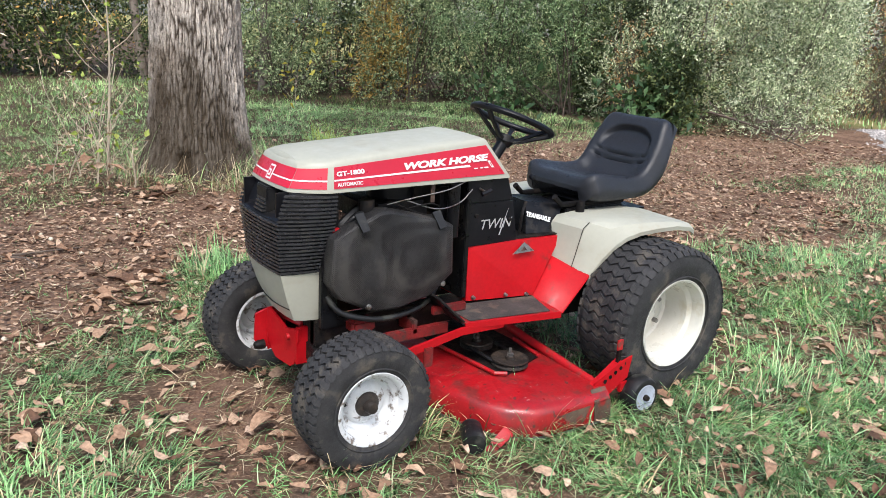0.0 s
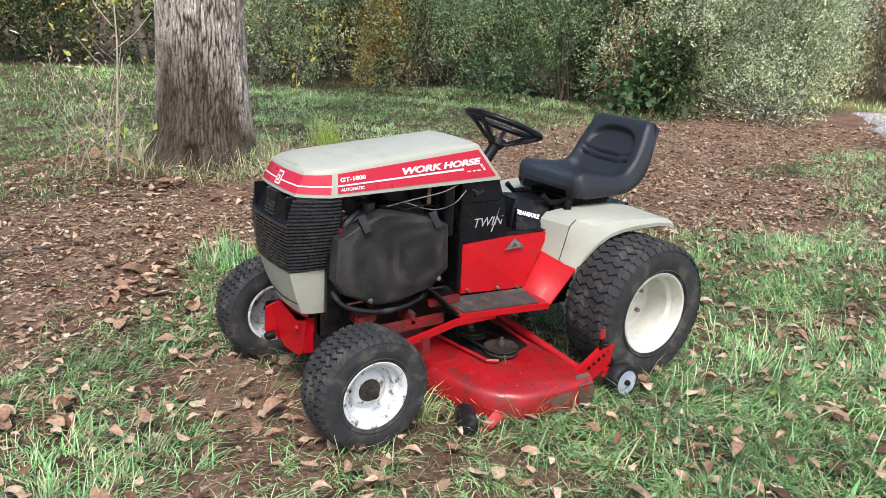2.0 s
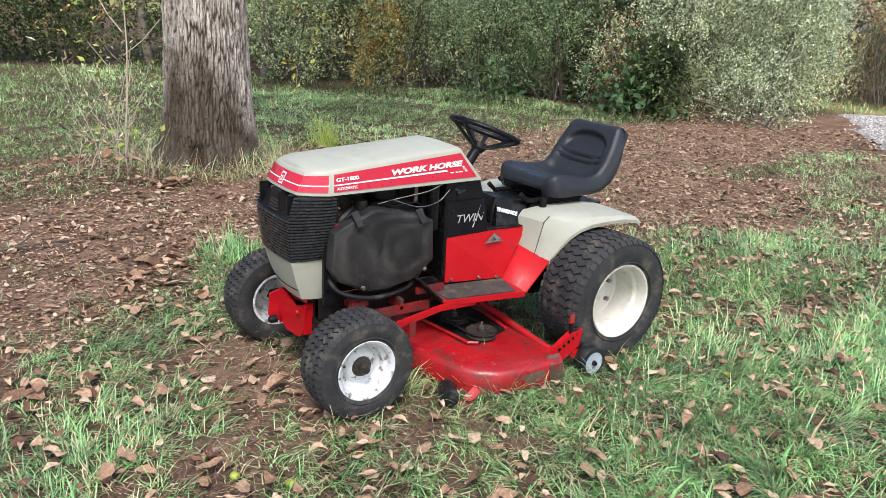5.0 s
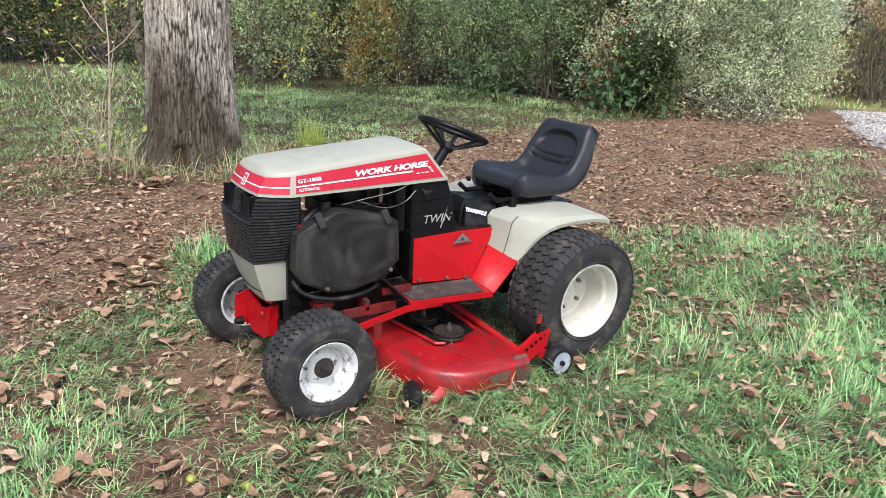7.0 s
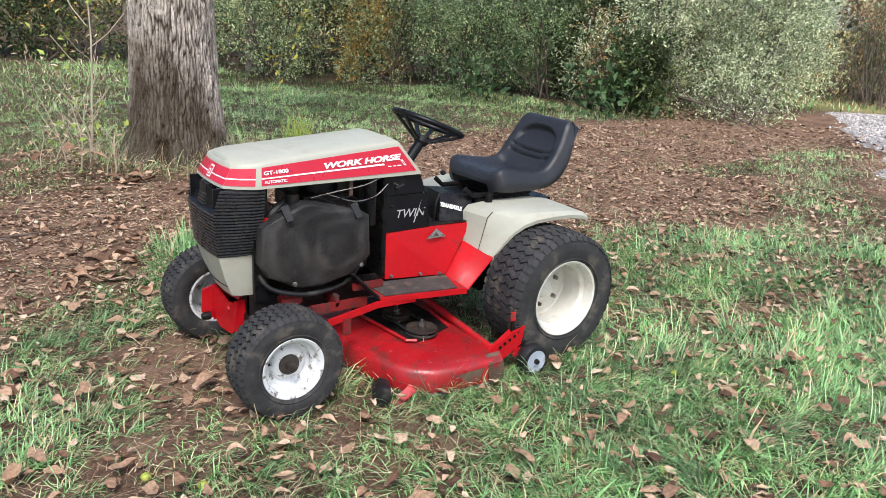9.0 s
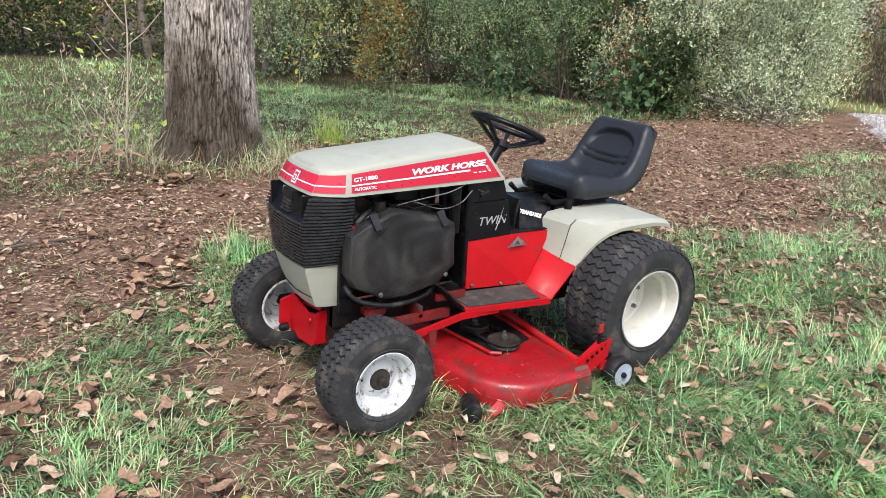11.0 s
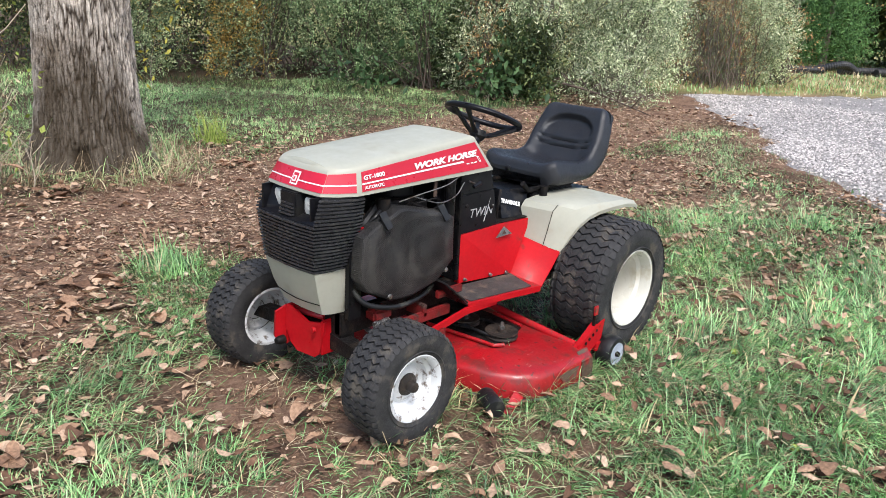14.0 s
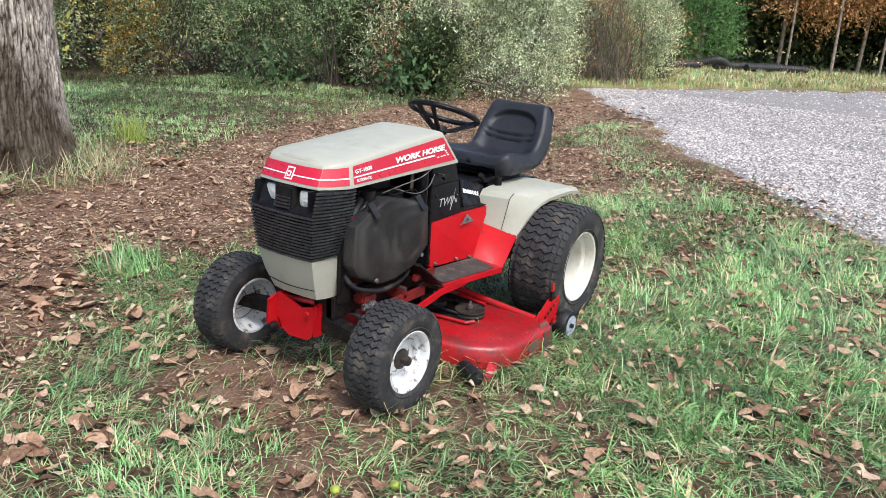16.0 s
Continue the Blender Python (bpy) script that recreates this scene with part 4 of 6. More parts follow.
# ---- ground ----
PATCHES = [  # x, y, half widths, how much barer (or, below 0, grassier) the ground is
    (-1.50, 0.30, 0.24, 0.34, 0.50), (-1.85, -0.45, 0.32, 0.20, 0.42), (-1.30, -0.20, 0.20, 0.22, 0.25), (-0.4, 0.1, 0.9, 0.4, 0.40), (1.30, -0.55, 0.38, 0.13, 0.50), (2.05, -0.62, 0.50, 0.16, 0.60), (1.7, 0.15, 0.40, 0.12, 0.45),
    (2.9, 0.65, 0.55, 0.2, 0.45), (2.35, -0.15, 0.35, 0.12, 0.4), (-0.15, -0.98, 0.3, 0.10, 0.35), (-2.6, 0.6, 0.5, 0.3, 0.3),
    (4.95, 2.02, 0.75, 0.30, -1.15), (6.1, 2.25, 0.6, 0.26, -0.9), (4.0, 2.62, 0.5, 0.12, -0.45), (-1.05, 1.62, 0.30, 0.30, -0.75), (-0.55, 2.0, 0.3, 0.2, -0.35), (-2.3, 2.3, 0.3, 0.12, -0.25), (-1.75, 0.72, 0.35, 0.2, -0.35),
    (1.2, -0.95, 1.5, 0.6, -0.20), (-1.7, 4.6, 0.5, 0.2, 0.5), (2.6, 5.6, 0.6, 0.2, 0.25)]


def turf(x, y):
    """How grassy the ground is, 0 to 1 (arrays): a bare band of soil runs between the near turf and the lawn."""
    w = np.sin(x * 3.1 + 1.3 * np.sin(y * 2.3)) * np.sin(y * 2.7 + 1.1 * np.sin(x * 1.9 + 2)) * 0.5 + np.sin(x * 9.3 + 2 * np.sin(y * 7.1)) * np.sin(y * 8.2 + 1.7 * np.sin(x * 6.3)) * 0.35
    near_edge = np.interp(x, (-5, -1.9, -1.45, -0.9, 0, 1.5, 2.5, 3.5, 5, 8), (0.95, 0.90, 1.45, 1.75, 1.6, 1.15, 0.85, 0.95, 1.6, 3.0))
    lawn_edge = np.interp(x, (-5, -1.8, 0, 1, 2, 3.5, 5, 8), (3.25, 3.20, 3.35, 3.65, 4.3, 4.7, 5.05, 4.7))
    band = np.clip((y - near_edge + 0.30 * w) / 0.45 + 0.5, 0, 1) * np.clip((lawn_edge - y + 0.25 * w) / 0.45 + 0.5, 0, 1)
    g = 0.74 - 0.66 * band - 0.42 * np.exp(-(gravel_side(x, y) / 0.30) ** 2) * (y < 4.5)
    for cx, cy, rx, ry, a in PATCHES:
        g = g - a * np.exp(-(((x - cx) / rx) ** 2 + ((y - cy) / ry) ** 2) ** 1.5)
    g = g + 0.20 * np.clip((y - lawn_edge - 0.4) / 1.0, 0, 1)
    return np.clip(g + 0.44 * w, 0, 1)


def swell(x, y):
    """Gentle unevenness of the ground, and the mound round the large tree's roots, in metres."""
    return 0.010 * np.sin(x * 1.7 + 0.6) * np.sin(y * 2.1) + 0.006 * np.sin(x * 5.1 + y * 3.3) + 0.004 * np.sin(y * 9.0 - x * 7.0) + 0.11 * np.exp(-((x + 0.45) / 1.1) ** 2 - ((y - 4.0) / 0.8) ** 2)


def gravel_side(x, y):
    """Over 0 inside the gravel yard."""
    edge = -1.6 + 0.772 * (x - 2.93) + 0.33 * np.exp(-((x - 5.2) / 1.4) ** 2)
    near = (edge - y) * 0.79 + 0.08 * np.sin(x * 2.3) + 0.05 * np.sin(x * 6.1 + 1) - np.where(x < 2.6, 0.35 * (2.6 - x), 0)
    far = -((x - 11.65) * 0.477 + (y - 4.53) * 0.879) + 0.05 * np.sin(x * 1.3)
    return np.minimum(near, far)


def point_attribute(me, name, values):
    at = me.attributes.new(name, "FLOAT", "POINT")
    at.data.foreach_set("value", values.astype(np.float32))


def ground_mat():
    m = bpy.data.materials.new("soil_and_shaded_thatch")
    m.use_nodes = True
    nt = m.node_tree
    b = nt.nodes["Principled BSDF"]
    co = nt.nodes.new("ShaderNodeTexCoord").outputs["Object"]

    def nz(s, d=8.0, r=0.62):
        n = nt.nodes.new("ShaderNodeTexNoise")
        n.inputs["Scale"].default_value, n.inputs["Detail"].default_value, n.inputs["Roughness"].default_value = s, d, r
        nt.links.new(co, n.inputs["Vector"])
        return n.outputs["Fac"]

    def ramp(src, stops):
        r = nt.nodes.new("ShaderNodeValToRGB")
        nt.links.new(src, r.inputs[0])
        for i, (p, c) in enumerate(stops):
            e = r.color_ramp.elements[i] if i < 2 else r.color_ramp.elements.new(p)
            e.position, e.color = p, (*c, 1)
        return r.outputs[0]

    def mix(f, a, c):
        n = nt.nodes.new("ShaderNodeMix")
        n.data_type = "RGBA"
        nt.links.new(f, n.inputs[0])
        nt.links.new(a, n.inputs[6])
        nt.links.new(c, n.inputs[7])
        return n.outputs[2]

    def math_node(op, a, v):
        n = nt.nodes.new("ShaderNodeMath")
        n.operation, n.use_clamp = op, True
        for k, s in enumerate((a, v)):
            if isinstance(s, float):
                n.inputs[k].default_value = s
            else:
                nt.links.new(s, n.inputs[k])
        return n.outputs[0]

    soil = ramp(nz(3.2), [(0.32, (0.085, 0.048, 0.033)), (0.70, (0.40, 0.260, 0.185)), (0.5, (0.235, 0.138, 0.094))])
    crumbs = ramp(nz(85, 6, 0.7), [(0.38, (0.030, 0.016, 0.010)), (0.66, (0.36, 0.235, 0.165))])
    soil = mix(math_node("MULTIPLY", nz(18), 0.75), soil, crumbs)
    litter = ramp(nz(34, 3), [(0.40, (0.18, 0.098, 0.058)), (0.62, (0.50, 0.31, 0.195))])
    f = nt.nodes.new("ShaderNodeMapRange")
    for k, v in enumerate((0.55, 0.62, 0.0, 0.7)):
        f.inputs[k + 1].default_value = v
    nt.links.new(nz(26, 4), f.inputs[0])
    soil = mix(f.outputs[0], soil, litter)
    # dead thatch, its darkest tones painting the shade between the grass blades
    shaded_thatch = ramp(nz(60, 6), [(0.34, (0.012, 0.010, 0.006)), (0.72, (0.30, 0.21, 0.135)), (0.5, (0.075, 0.052, 0.033))])
    at = nt.nodes.new("ShaderNodeAttribute")
    at.attribute_name = "turf"
    s = nt.nodes.new("ShaderNodeMapRange")
    for k, v in enumerate((0.25, 0.75, 0.0, 0.85)):
        s.inputs[k + 1].default_value = v
    nt.links.new(at.outputs["Fac"], s.inputs[0])
    col = mix(s.outputs[0], soil, shaded_thatch)
    fld = nt.nodes.new("ShaderNodeAttribute")
    fld.attribute_name = "field"
    col = mix(fld.outputs["Fac"], col, ramp(nz(1.2, 8), [(0.35, (0.18, 0.21, 0.07)), (0.7, (0.48, 0.37, 0.19)), (0.5, (0.30, 0.28, 0.11))]))
    nt.links.new(col, b.inputs["Base Color"])
    b.inputs["Roughness"].default_value = 0.95
    b.inputs["Specular IOR Level"].default_value = 0.15
    bp = nt.nodes.new("ShaderNodeBump")
    bp.inputs["Strength"].default_value, bp.inputs["Distance"].default_value = 0.9, 0.03
    nt.links.new(nz(38, 9, 0.7), bp.inputs["Height"])
    nt.links.new(bp.outputs[0], b.inputs["Normal"])
    return m


def grid_axis(lo, hi, step, far):
    near = np.arange(lo, hi + step / 2, step)
    grow = np.array([0.3, 0.8, 1.6, 3, 5, 8, 13, 20, 32, 60, 120, 240])
    grow = grow[grow < far]
    return np.concatenate([(lo - grow)[::-1], near, hi + grow])


gx, gy = grid_axis(-4, 11, 0.075, 300), grid_axis(-3, 9, 0.075, 300)
X, Y = np.meshgrid(gx, gy)
near_w = np.clip(1.5 - np.hypot(X - 3, Y - 3) / 12, 0, 1)
rngn = np.random.default_rng(3)
Z = swell(X, Y) * near_w + rngn.normal(0, 0.004, X.shape) * near_w
Z = np.where(gravel_side(X, Y) > 0, np.minimum(Z, 0.0) - 0.01, Z)
nx, ny = len(gx), len(gy)
idx = np.arange(nx * ny).reshape(ny, nx)
quads = np.stack([idx[:-1, :-1], idx[:-1, 1:], idx[1:, 1:], idx[1:, :-1]], -1).reshape(-1, 4)


def bulk_mesh(name, verts, faces, material, smooth=False):
    """Mesh from arrays: verts (n, 3), faces (m, k)."""
    me = bpy.data.meshes.new(name)
    me.vertices.add(len(verts))
    me.vertices.foreach_set("co", np.ascontiguousarray(verts, np.float32).ravel())
    k = faces.shape[1]
    me.loops.add(faces.size)
    me.loops.foreach_set("vertex_index", np.ascontiguousarray(faces, np.int32).ravel())
    me.polygons.add(len(faces))
    me.polygons.foreach_set("loop_start", np.arange(0, faces.size, k, dtype=np.int32))
    me.update(calc_edges=True)
    if smooth:
        me.polygons.foreach_set("use_smooth", [True] * len(faces))
    me.materials.append(material)
    return me


gme = bulk_mesh("ground", np.stack([X, Y, Z], -1).reshape(-1, 3), quads, ground_mat(), True)
point_attribute(gme, "turf", turf(X, Y).ravel())
field = np.clip((X * 0.477 + Y * 0.879 - 11.65 * 0.477 - 4.59 * 0.879) * 2, 0, 1) * np.clip((X - 11.0) * 0.7, 0, 1)
point_attribute(gme, "field", field.ravel())
tagged(new("ground", gme), "uneven ground of bare brown soil and patchy grass", "ground", kind="structure")

# gravel yard: a thin bed of crushed pale stone
GRAVEL = mat("crushed_pale_gravel", (0.35, 0.325, 0.31), 0.9, var=0.16, scale=1.2, bump=1.0, bscale=60, second=(0.17, 0.16, 0.16), amount=0.62, sscale=38)
STONE = mat("pale_stone", (0.43, 0.395, 0.375), 0.85, var=0.14, scale=1.5, bump=0.3, bscale=200, isl=0.78)
a = np.concatenate([np.arange(2.0, 14, 0.12), np.arange(14, 70, 1.5)])
bq = np.concatenate([np.arange(-60, -6, 1.5), np.arange(-6, 5.6, 0.12)])
X2, Y2 = np.meshgrid(a, bq)
ins = gravel_side(X2, Y2)
Z2 = np.clip(ins * 0.25, -0.03, 0.022) + rngn.normal(0, 0.003, X2.shape)
id2 = np.arange(X2.size).reshape(X2.shape)
q2 = np.stack([id2[:-1, :-1], id2[:-1, 1:], id2[1:, 1:], id2[1:, :-1]], -1).reshape(-1, 4)
keep = ins.ravel()[q2].max(1) > -0.02
used = np.unique(q2[keep])
remap = np.zeros(X2.size, int)
remap[used] = np.arange(len(used))
yard = tagged(new("gravel_yard", bulk_mesh("gravel_yard", np.stack([X2, Y2, Z2], -1).reshape(-1, 3)[used], remap[q2[keep]], GRAVEL, True)), "pale crushed gravel yard beside the grass", "gravel", kind="structure")


def stones(n, seed, box_, size, edge=False):
    r = np.random.default_rng(seed)
    x, y = r.uniform(box_[0], box_[1], n * 3), r.uniform(box_[2], box_[3], n * 3)
    s = gravel_side(x, y)
    ok = (s > -0.25 * r.random(n * 3) ** 3) & (s < 0.5) if edge else s > 0
    x, y = x[ok][:n], y[ok][:n]
    n = len(x)
    base = np.array([(1, 0, 0), (-1, 0, 0), (0, 1, 0), (0, -1, 0), (0, 0, 1), (0, 0, -0.6)], float)
    v = base[None] * r.uniform(0.6, 1.15, (n, 6, 1)) + r.normal(0, 0.18, (n, 6, 3))
    v *= (size * r.uniform(0.5, 1.5, n) ** 1.3)[:, None, None]
    v[:, :, 2] *= 0.75
    ang = r.uniform(0, 6.28, n)
    c, s_ = np.cos(ang)[:, None], np.sin(ang)[:, None]
    vx, vy = v[:, :, 0] * c - v[:, :, 1] * s_, v[:, :, 0] * s_ + v[:, :, 1] * c
    zz = np.clip(gravel_side(x, y) * 0.25, 0, 0.022) + size * 0.25
    V = np.stack([vx + x[:, None], vy + y[:, None], v[:, :, 2] + zz[:, None]], -1).reshape(-1, 3)
    f = np.array([(0, 2, 4), (2, 1, 4), (1, 3, 4), (3, 0, 4)])
    return V, (f[None] + 6 * np.arange(n)[:, None, None]).reshape(-1, 3)


tagged(new("gravel_stones", bulk_mesh("gravel_stones", *stones(38000, 11, (2.6, 12, -3.5, 5.0), 0.0130), STONE)), "loose pale crushed stones of the gravel yard", "gravel", kind="stuff")
tagged(new("gravel_stones", bulk_mesh("gravel_stones", *stones(17000, 12, (10, 30, -14, 4.6), 0.018), STONE)), "loose pale crushed stones of the gravel yard", "gravel", kind="stuff")
tagged(new("gravel_stones", bulk_mesh("gravel_stones", *stones(22000, 14, (2.6, 7.5, -3.2, 2.0), 0.0115), STONE)), "loose pale crushed stones of the gravel yard", "gravel", kind="stuff")
tagged(new("gravel_edge_stones", bulk_mesh("gravel_edge_stones", *stones(7000, 13, (2.4, 12, -3, 5.0), 0.014, True), STONE)), "scattered stones along the gravel edge", "gravel", kind="stuff")


# ---- leaves, blades ----
def foliage_mat(name, stops, rough=0.6, trans=0.12, spec=0.3, patch=0.0, dull=0.62):
    """Leaf surface whose tone changes from leaf to leaf, with some light passing through."""
    m = bpy.data.materials.new(name)
    m.use_nodes = True
    nt = m.node_tree
    b = nt.nodes["Principled BSDF"]
    g = nt.nodes.new("ShaderNodeNewGeometry")
    r = nt.nodes.new("ShaderNodeValToRGB")
    nt.links.new(g.outputs["Random Per Island"], r.inputs[0])
    for i, (p, c) in enumerate(stops):
        e = r.color_ramp.elements[i] if i < 2 else r.color_ramp.elements.new(p)
        e.position, e.color = p, (*c, 1)
    n = nt.nodes.new("ShaderNodeTexNoise")
    n.inputs["Scale"].default_value = 90
    nt.links.new(nt.nodes.new("ShaderNodeTexCoord").outputs["Object"], n.inputs["Vector"])
    mr = nt.nodes.new("ShaderNodeMapRange")
    for k, v in enumerate((0.3, 0.7, 0.7, 1.25)):
        mr.inputs[k + 1].default_value = v
    nt.links.new(n.outputs["Fac"], mr.inputs[0])
    mx = nt.nodes.new("ShaderNodeMix")
    mx.data_type, mx.blend_type = "RGBA", "MULTIPLY"
    mx.inputs[0].default_value = 1
    nt.links.new(r.outputs[0], mx.inputs[6])
    nt.links.new(mr.outputs[0], mx.inputs[7])
    if patch:
        # broad drifts of duller and fresher growth
        n2 = nt.nodes.new("ShaderNodeTexNoise")
        n2.inputs["Scale"].default_value, n2.inputs["Detail"].default_value = patch, 5.0
        nt.links.new(nt.nodes["Texture Coordinate"].outputs["Object"], n2.inputs["Vector"])
        r2 = nt.nodes.new("ShaderNodeValToRGB")
        nt.links.new(n2.outputs["Fac"], r2.inputs[0])
        for i, (p, c) in enumerate(((0.36, (dull, dull, dull * 0.95)), (0.64, (1.34, 1.30, 1.14)))):
            r2.color_ramp.elements[i].position, r2.color_ramp.elements[i].color = p, (*c, 1)
        m3 = nt.nodes.new("ShaderNodeMix")
        m3.data_type, m3.blend_type = "RGBA", "MULTIPLY"
        m3.inputs[0].default_value = 1
        nt.links.new(mx.outputs[2], m3.inputs[6])
        nt.links.new(r2.outputs[0], m3.inputs[7])
        mx = m3
    nt.links.new(mx.outputs[2], b.inputs["Base Color"])
    b.inputs["Roughness"].default_value = rough
    b.inputs["Specular IOR Level"].default_value = spec
    if trans:
        t = nt.nodes.new("ShaderNodeBsdfTranslucent")
        nt.links.new(mx.outputs[2], t.inputs[0])
        sh = nt.nodes.new("ShaderNodeMixShader")
        sh.inputs[0].default_value = trans
        nt.links.new(b.outputs[0], sh.inputs[1])
        nt.links.new(t.outputs[0], sh.inputs[2])
        nt.links.new(sh.outputs[0], nt.nodes["Material Output"].inputs[0])
    return m


GRASS = foliage_mat("green_grass", [(0.0, (0.030, 0.080, 0.030)), (1.0, (0.66, 0.52, 0.34)), (0.28, (0.155, 0.335, 0.120)), (0.62, (0.30, 0.56, 0.235)), (0.84, (0.42, 0.63, 0.34)), (0.90, (0.58, 0.48, 0.30))], rough=0.45, spec=0.5, patch=2.2, dull=0.70)
GRASS_PALE = foliage_mat("pale_autumn_grass", [(0.0, (0.12, 0.21, 0.09)), (1.0, (0.72, 0.64, 0.45)), (0.42, (0.25, 0.45, 0.18)), (0.78, (0.44, 0.62, 0.30))], patch=1.1, dull=0.75)
STRAW = foliage_mat("dry_straw", [(0.0, (0.22, 0.15, 0.09)), (1.0, (0.80, 0.68, 0.47)), (0.5, (0.42, 0.31, 0.19))], trans=0.1)
LITTER = foliage_mat("dead_leaves", [(0.0, (0.075, 0.042, 0.028)), (1.0, (0.62, 0.46, 0.34)), (0.25, (0.19, 0.105, 0.066)), (0.55, (0.36, 0.220, 0.140)), (0.82, (0.56, 0.385, 0.265))], rough=0.75, trans=0.08, spec=0.2)
HEDGE_GREEN = foliage_mat("mid_green_leaves", [(0.0, (0.04, 0.08, 0.04)), (1.0, (0.54, 0.60, 0.38)), (0.45, (0.20, 0.32, 0.155)), (0.8, (0.40, 0.54, 0.30))], patch=1.5, dull=0.55)
# hedge green lightened and greyed, so the leaf colour itself carries the haze
HEDGE_HAZED = foliage_mat("hazed_green_leaves", [(0.0, (0.06, 0.10, 0.05)), (1.0, (0.66, 0.68, 0.44)), (0.45, (0.28, 0.38, 0.20)), (0.8, (0.50, 0.58, 0.34))], patch=1.3, dull=0.7)
# dark leaf tone; on the hollow's shrubs it stands in for shade
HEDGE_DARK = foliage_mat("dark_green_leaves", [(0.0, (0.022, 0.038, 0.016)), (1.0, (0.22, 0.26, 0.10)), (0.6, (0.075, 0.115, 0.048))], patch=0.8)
OLIVE = foliage_mat("silvery_green_leaves", [(0.0, (0.05, 0.09, 0.04)), (1.0, (0.82, 0.84, 0.66)), (0.40, (0.33, 0.43, 0.24)), (0.72, (0.68, 0.75, 0.54))], patch=1.4, dull=0.72)
AUTUMN = foliage_mat("yellow_brown_leaves", [(0.0, (0.20, 0.11, 0.045)), (1.0, (0.80, 0.56, 0.12)), (0.4, (0.36, 0.32, 0.10)), (0.75, (0.64, 0.34, 0.10))])
RUSSET = foliage_mat("russet_leaves", [(0.0, (0.24, 0.10, 0.045)), (1.0, (0.84, 0.58, 0.27)), (0.45, (0.50, 0.26, 0.11)), (0.8, (0.70, 0.42, 0.18))])
YELLOW = foliage_mat("yellow_leaves", [(0.0, (0.42, 0.32, 0.03)), (1.0, (0.62, 0.55, 0.10))])
LIME = foliage_mat("lime_green_grass", [(0.0, (0.20, 0.30, 0.04)), (1.0, (0.42, 0.47, 0.12))])
CONIFER = foliage_mat("conifer_needles", [(0.0, (0.035, 0.09, 0.03)), (1.0, (0.22, 0.40, 0.13)), (0.5, (0.10, 0.22, 0.07))], trans=0.1)
BARK = mat("grey_brown_bark", (0.26, 0.215, 0.18), 0.92, var=0.35, scale=6, bump=0.8, bscale=60, second=(0.13, 0.10, 0.075), amount=0.35, sscale=5.0, spec=0.15)


def plated_bark():
    """Weathered grey plates over dark inner bark, whose tone also paints the fissures' shade; damp brown low down on
    one side.
    """
    m = mat("plated_bark", (0.60, 0.535, 0.465), 0.93, var=0.3, scale=9, bump=1.0, bscale=70, second=(0.26, 0.21, 0.165), amount=0.4, sscale=2.2, spec=0.1)
    nt = m.node_tree
    b = nt.nodes["Principled BSDF"]
    at = nt.nodes.new("ShaderNodeAttribute")
    at.attribute_name = "plate"
    mx = nt.nodes.new("ShaderNodeMix")
    mx.data_type = "RGBA"
    nt.links.new(at.outputs["Fac"], mx.inputs[0])
    mx.inputs[6].default_value = (0.060, 0.046, 0.035, 1)
    nt.links.new(b.inputs["Base Color"].links[0].from_socket, mx.inputs[7])
    ms = nt.nodes.new("ShaderNodeAttribute")
    ms.attribute_name = "moss"
    k = nt.nodes.new("ShaderNodeMath")
    k.operation = "MULTIPLY"
    k.inputs[1].default_value = 0.96
    nt.links.new(ms.outputs["Fac"], k.inputs[0])
    m2 = nt.nodes.new("ShaderNodeMix")
    m2.data_type = "RGBA"
    nt.links.new(k.outputs[0], m2.inputs[0])
    nt.links.new(mx.outputs[2], m2.inputs[6])
    m2.inputs[7].default_value = (0.050, 0.037, 0.024, 1)
    nt.links.new(m2.outputs[2], b.inputs["Base Color"])
    return m


STALK = mat("pale_dry_stalk", (0.48, 0.40, 0.30), 0.8, var=0.2, scale=9, bump=0.2)
PALE_TWIG = mat("pale_grey_twig", (0.17, 0.14, 0.11), 0.85, var=0.3, scale=8, bump=0.3)
TWIG = mat("grey_brown_twig", (0.12, 0.09, 0.07), 0.85, var=0.3, scale=8, bump=0.3)


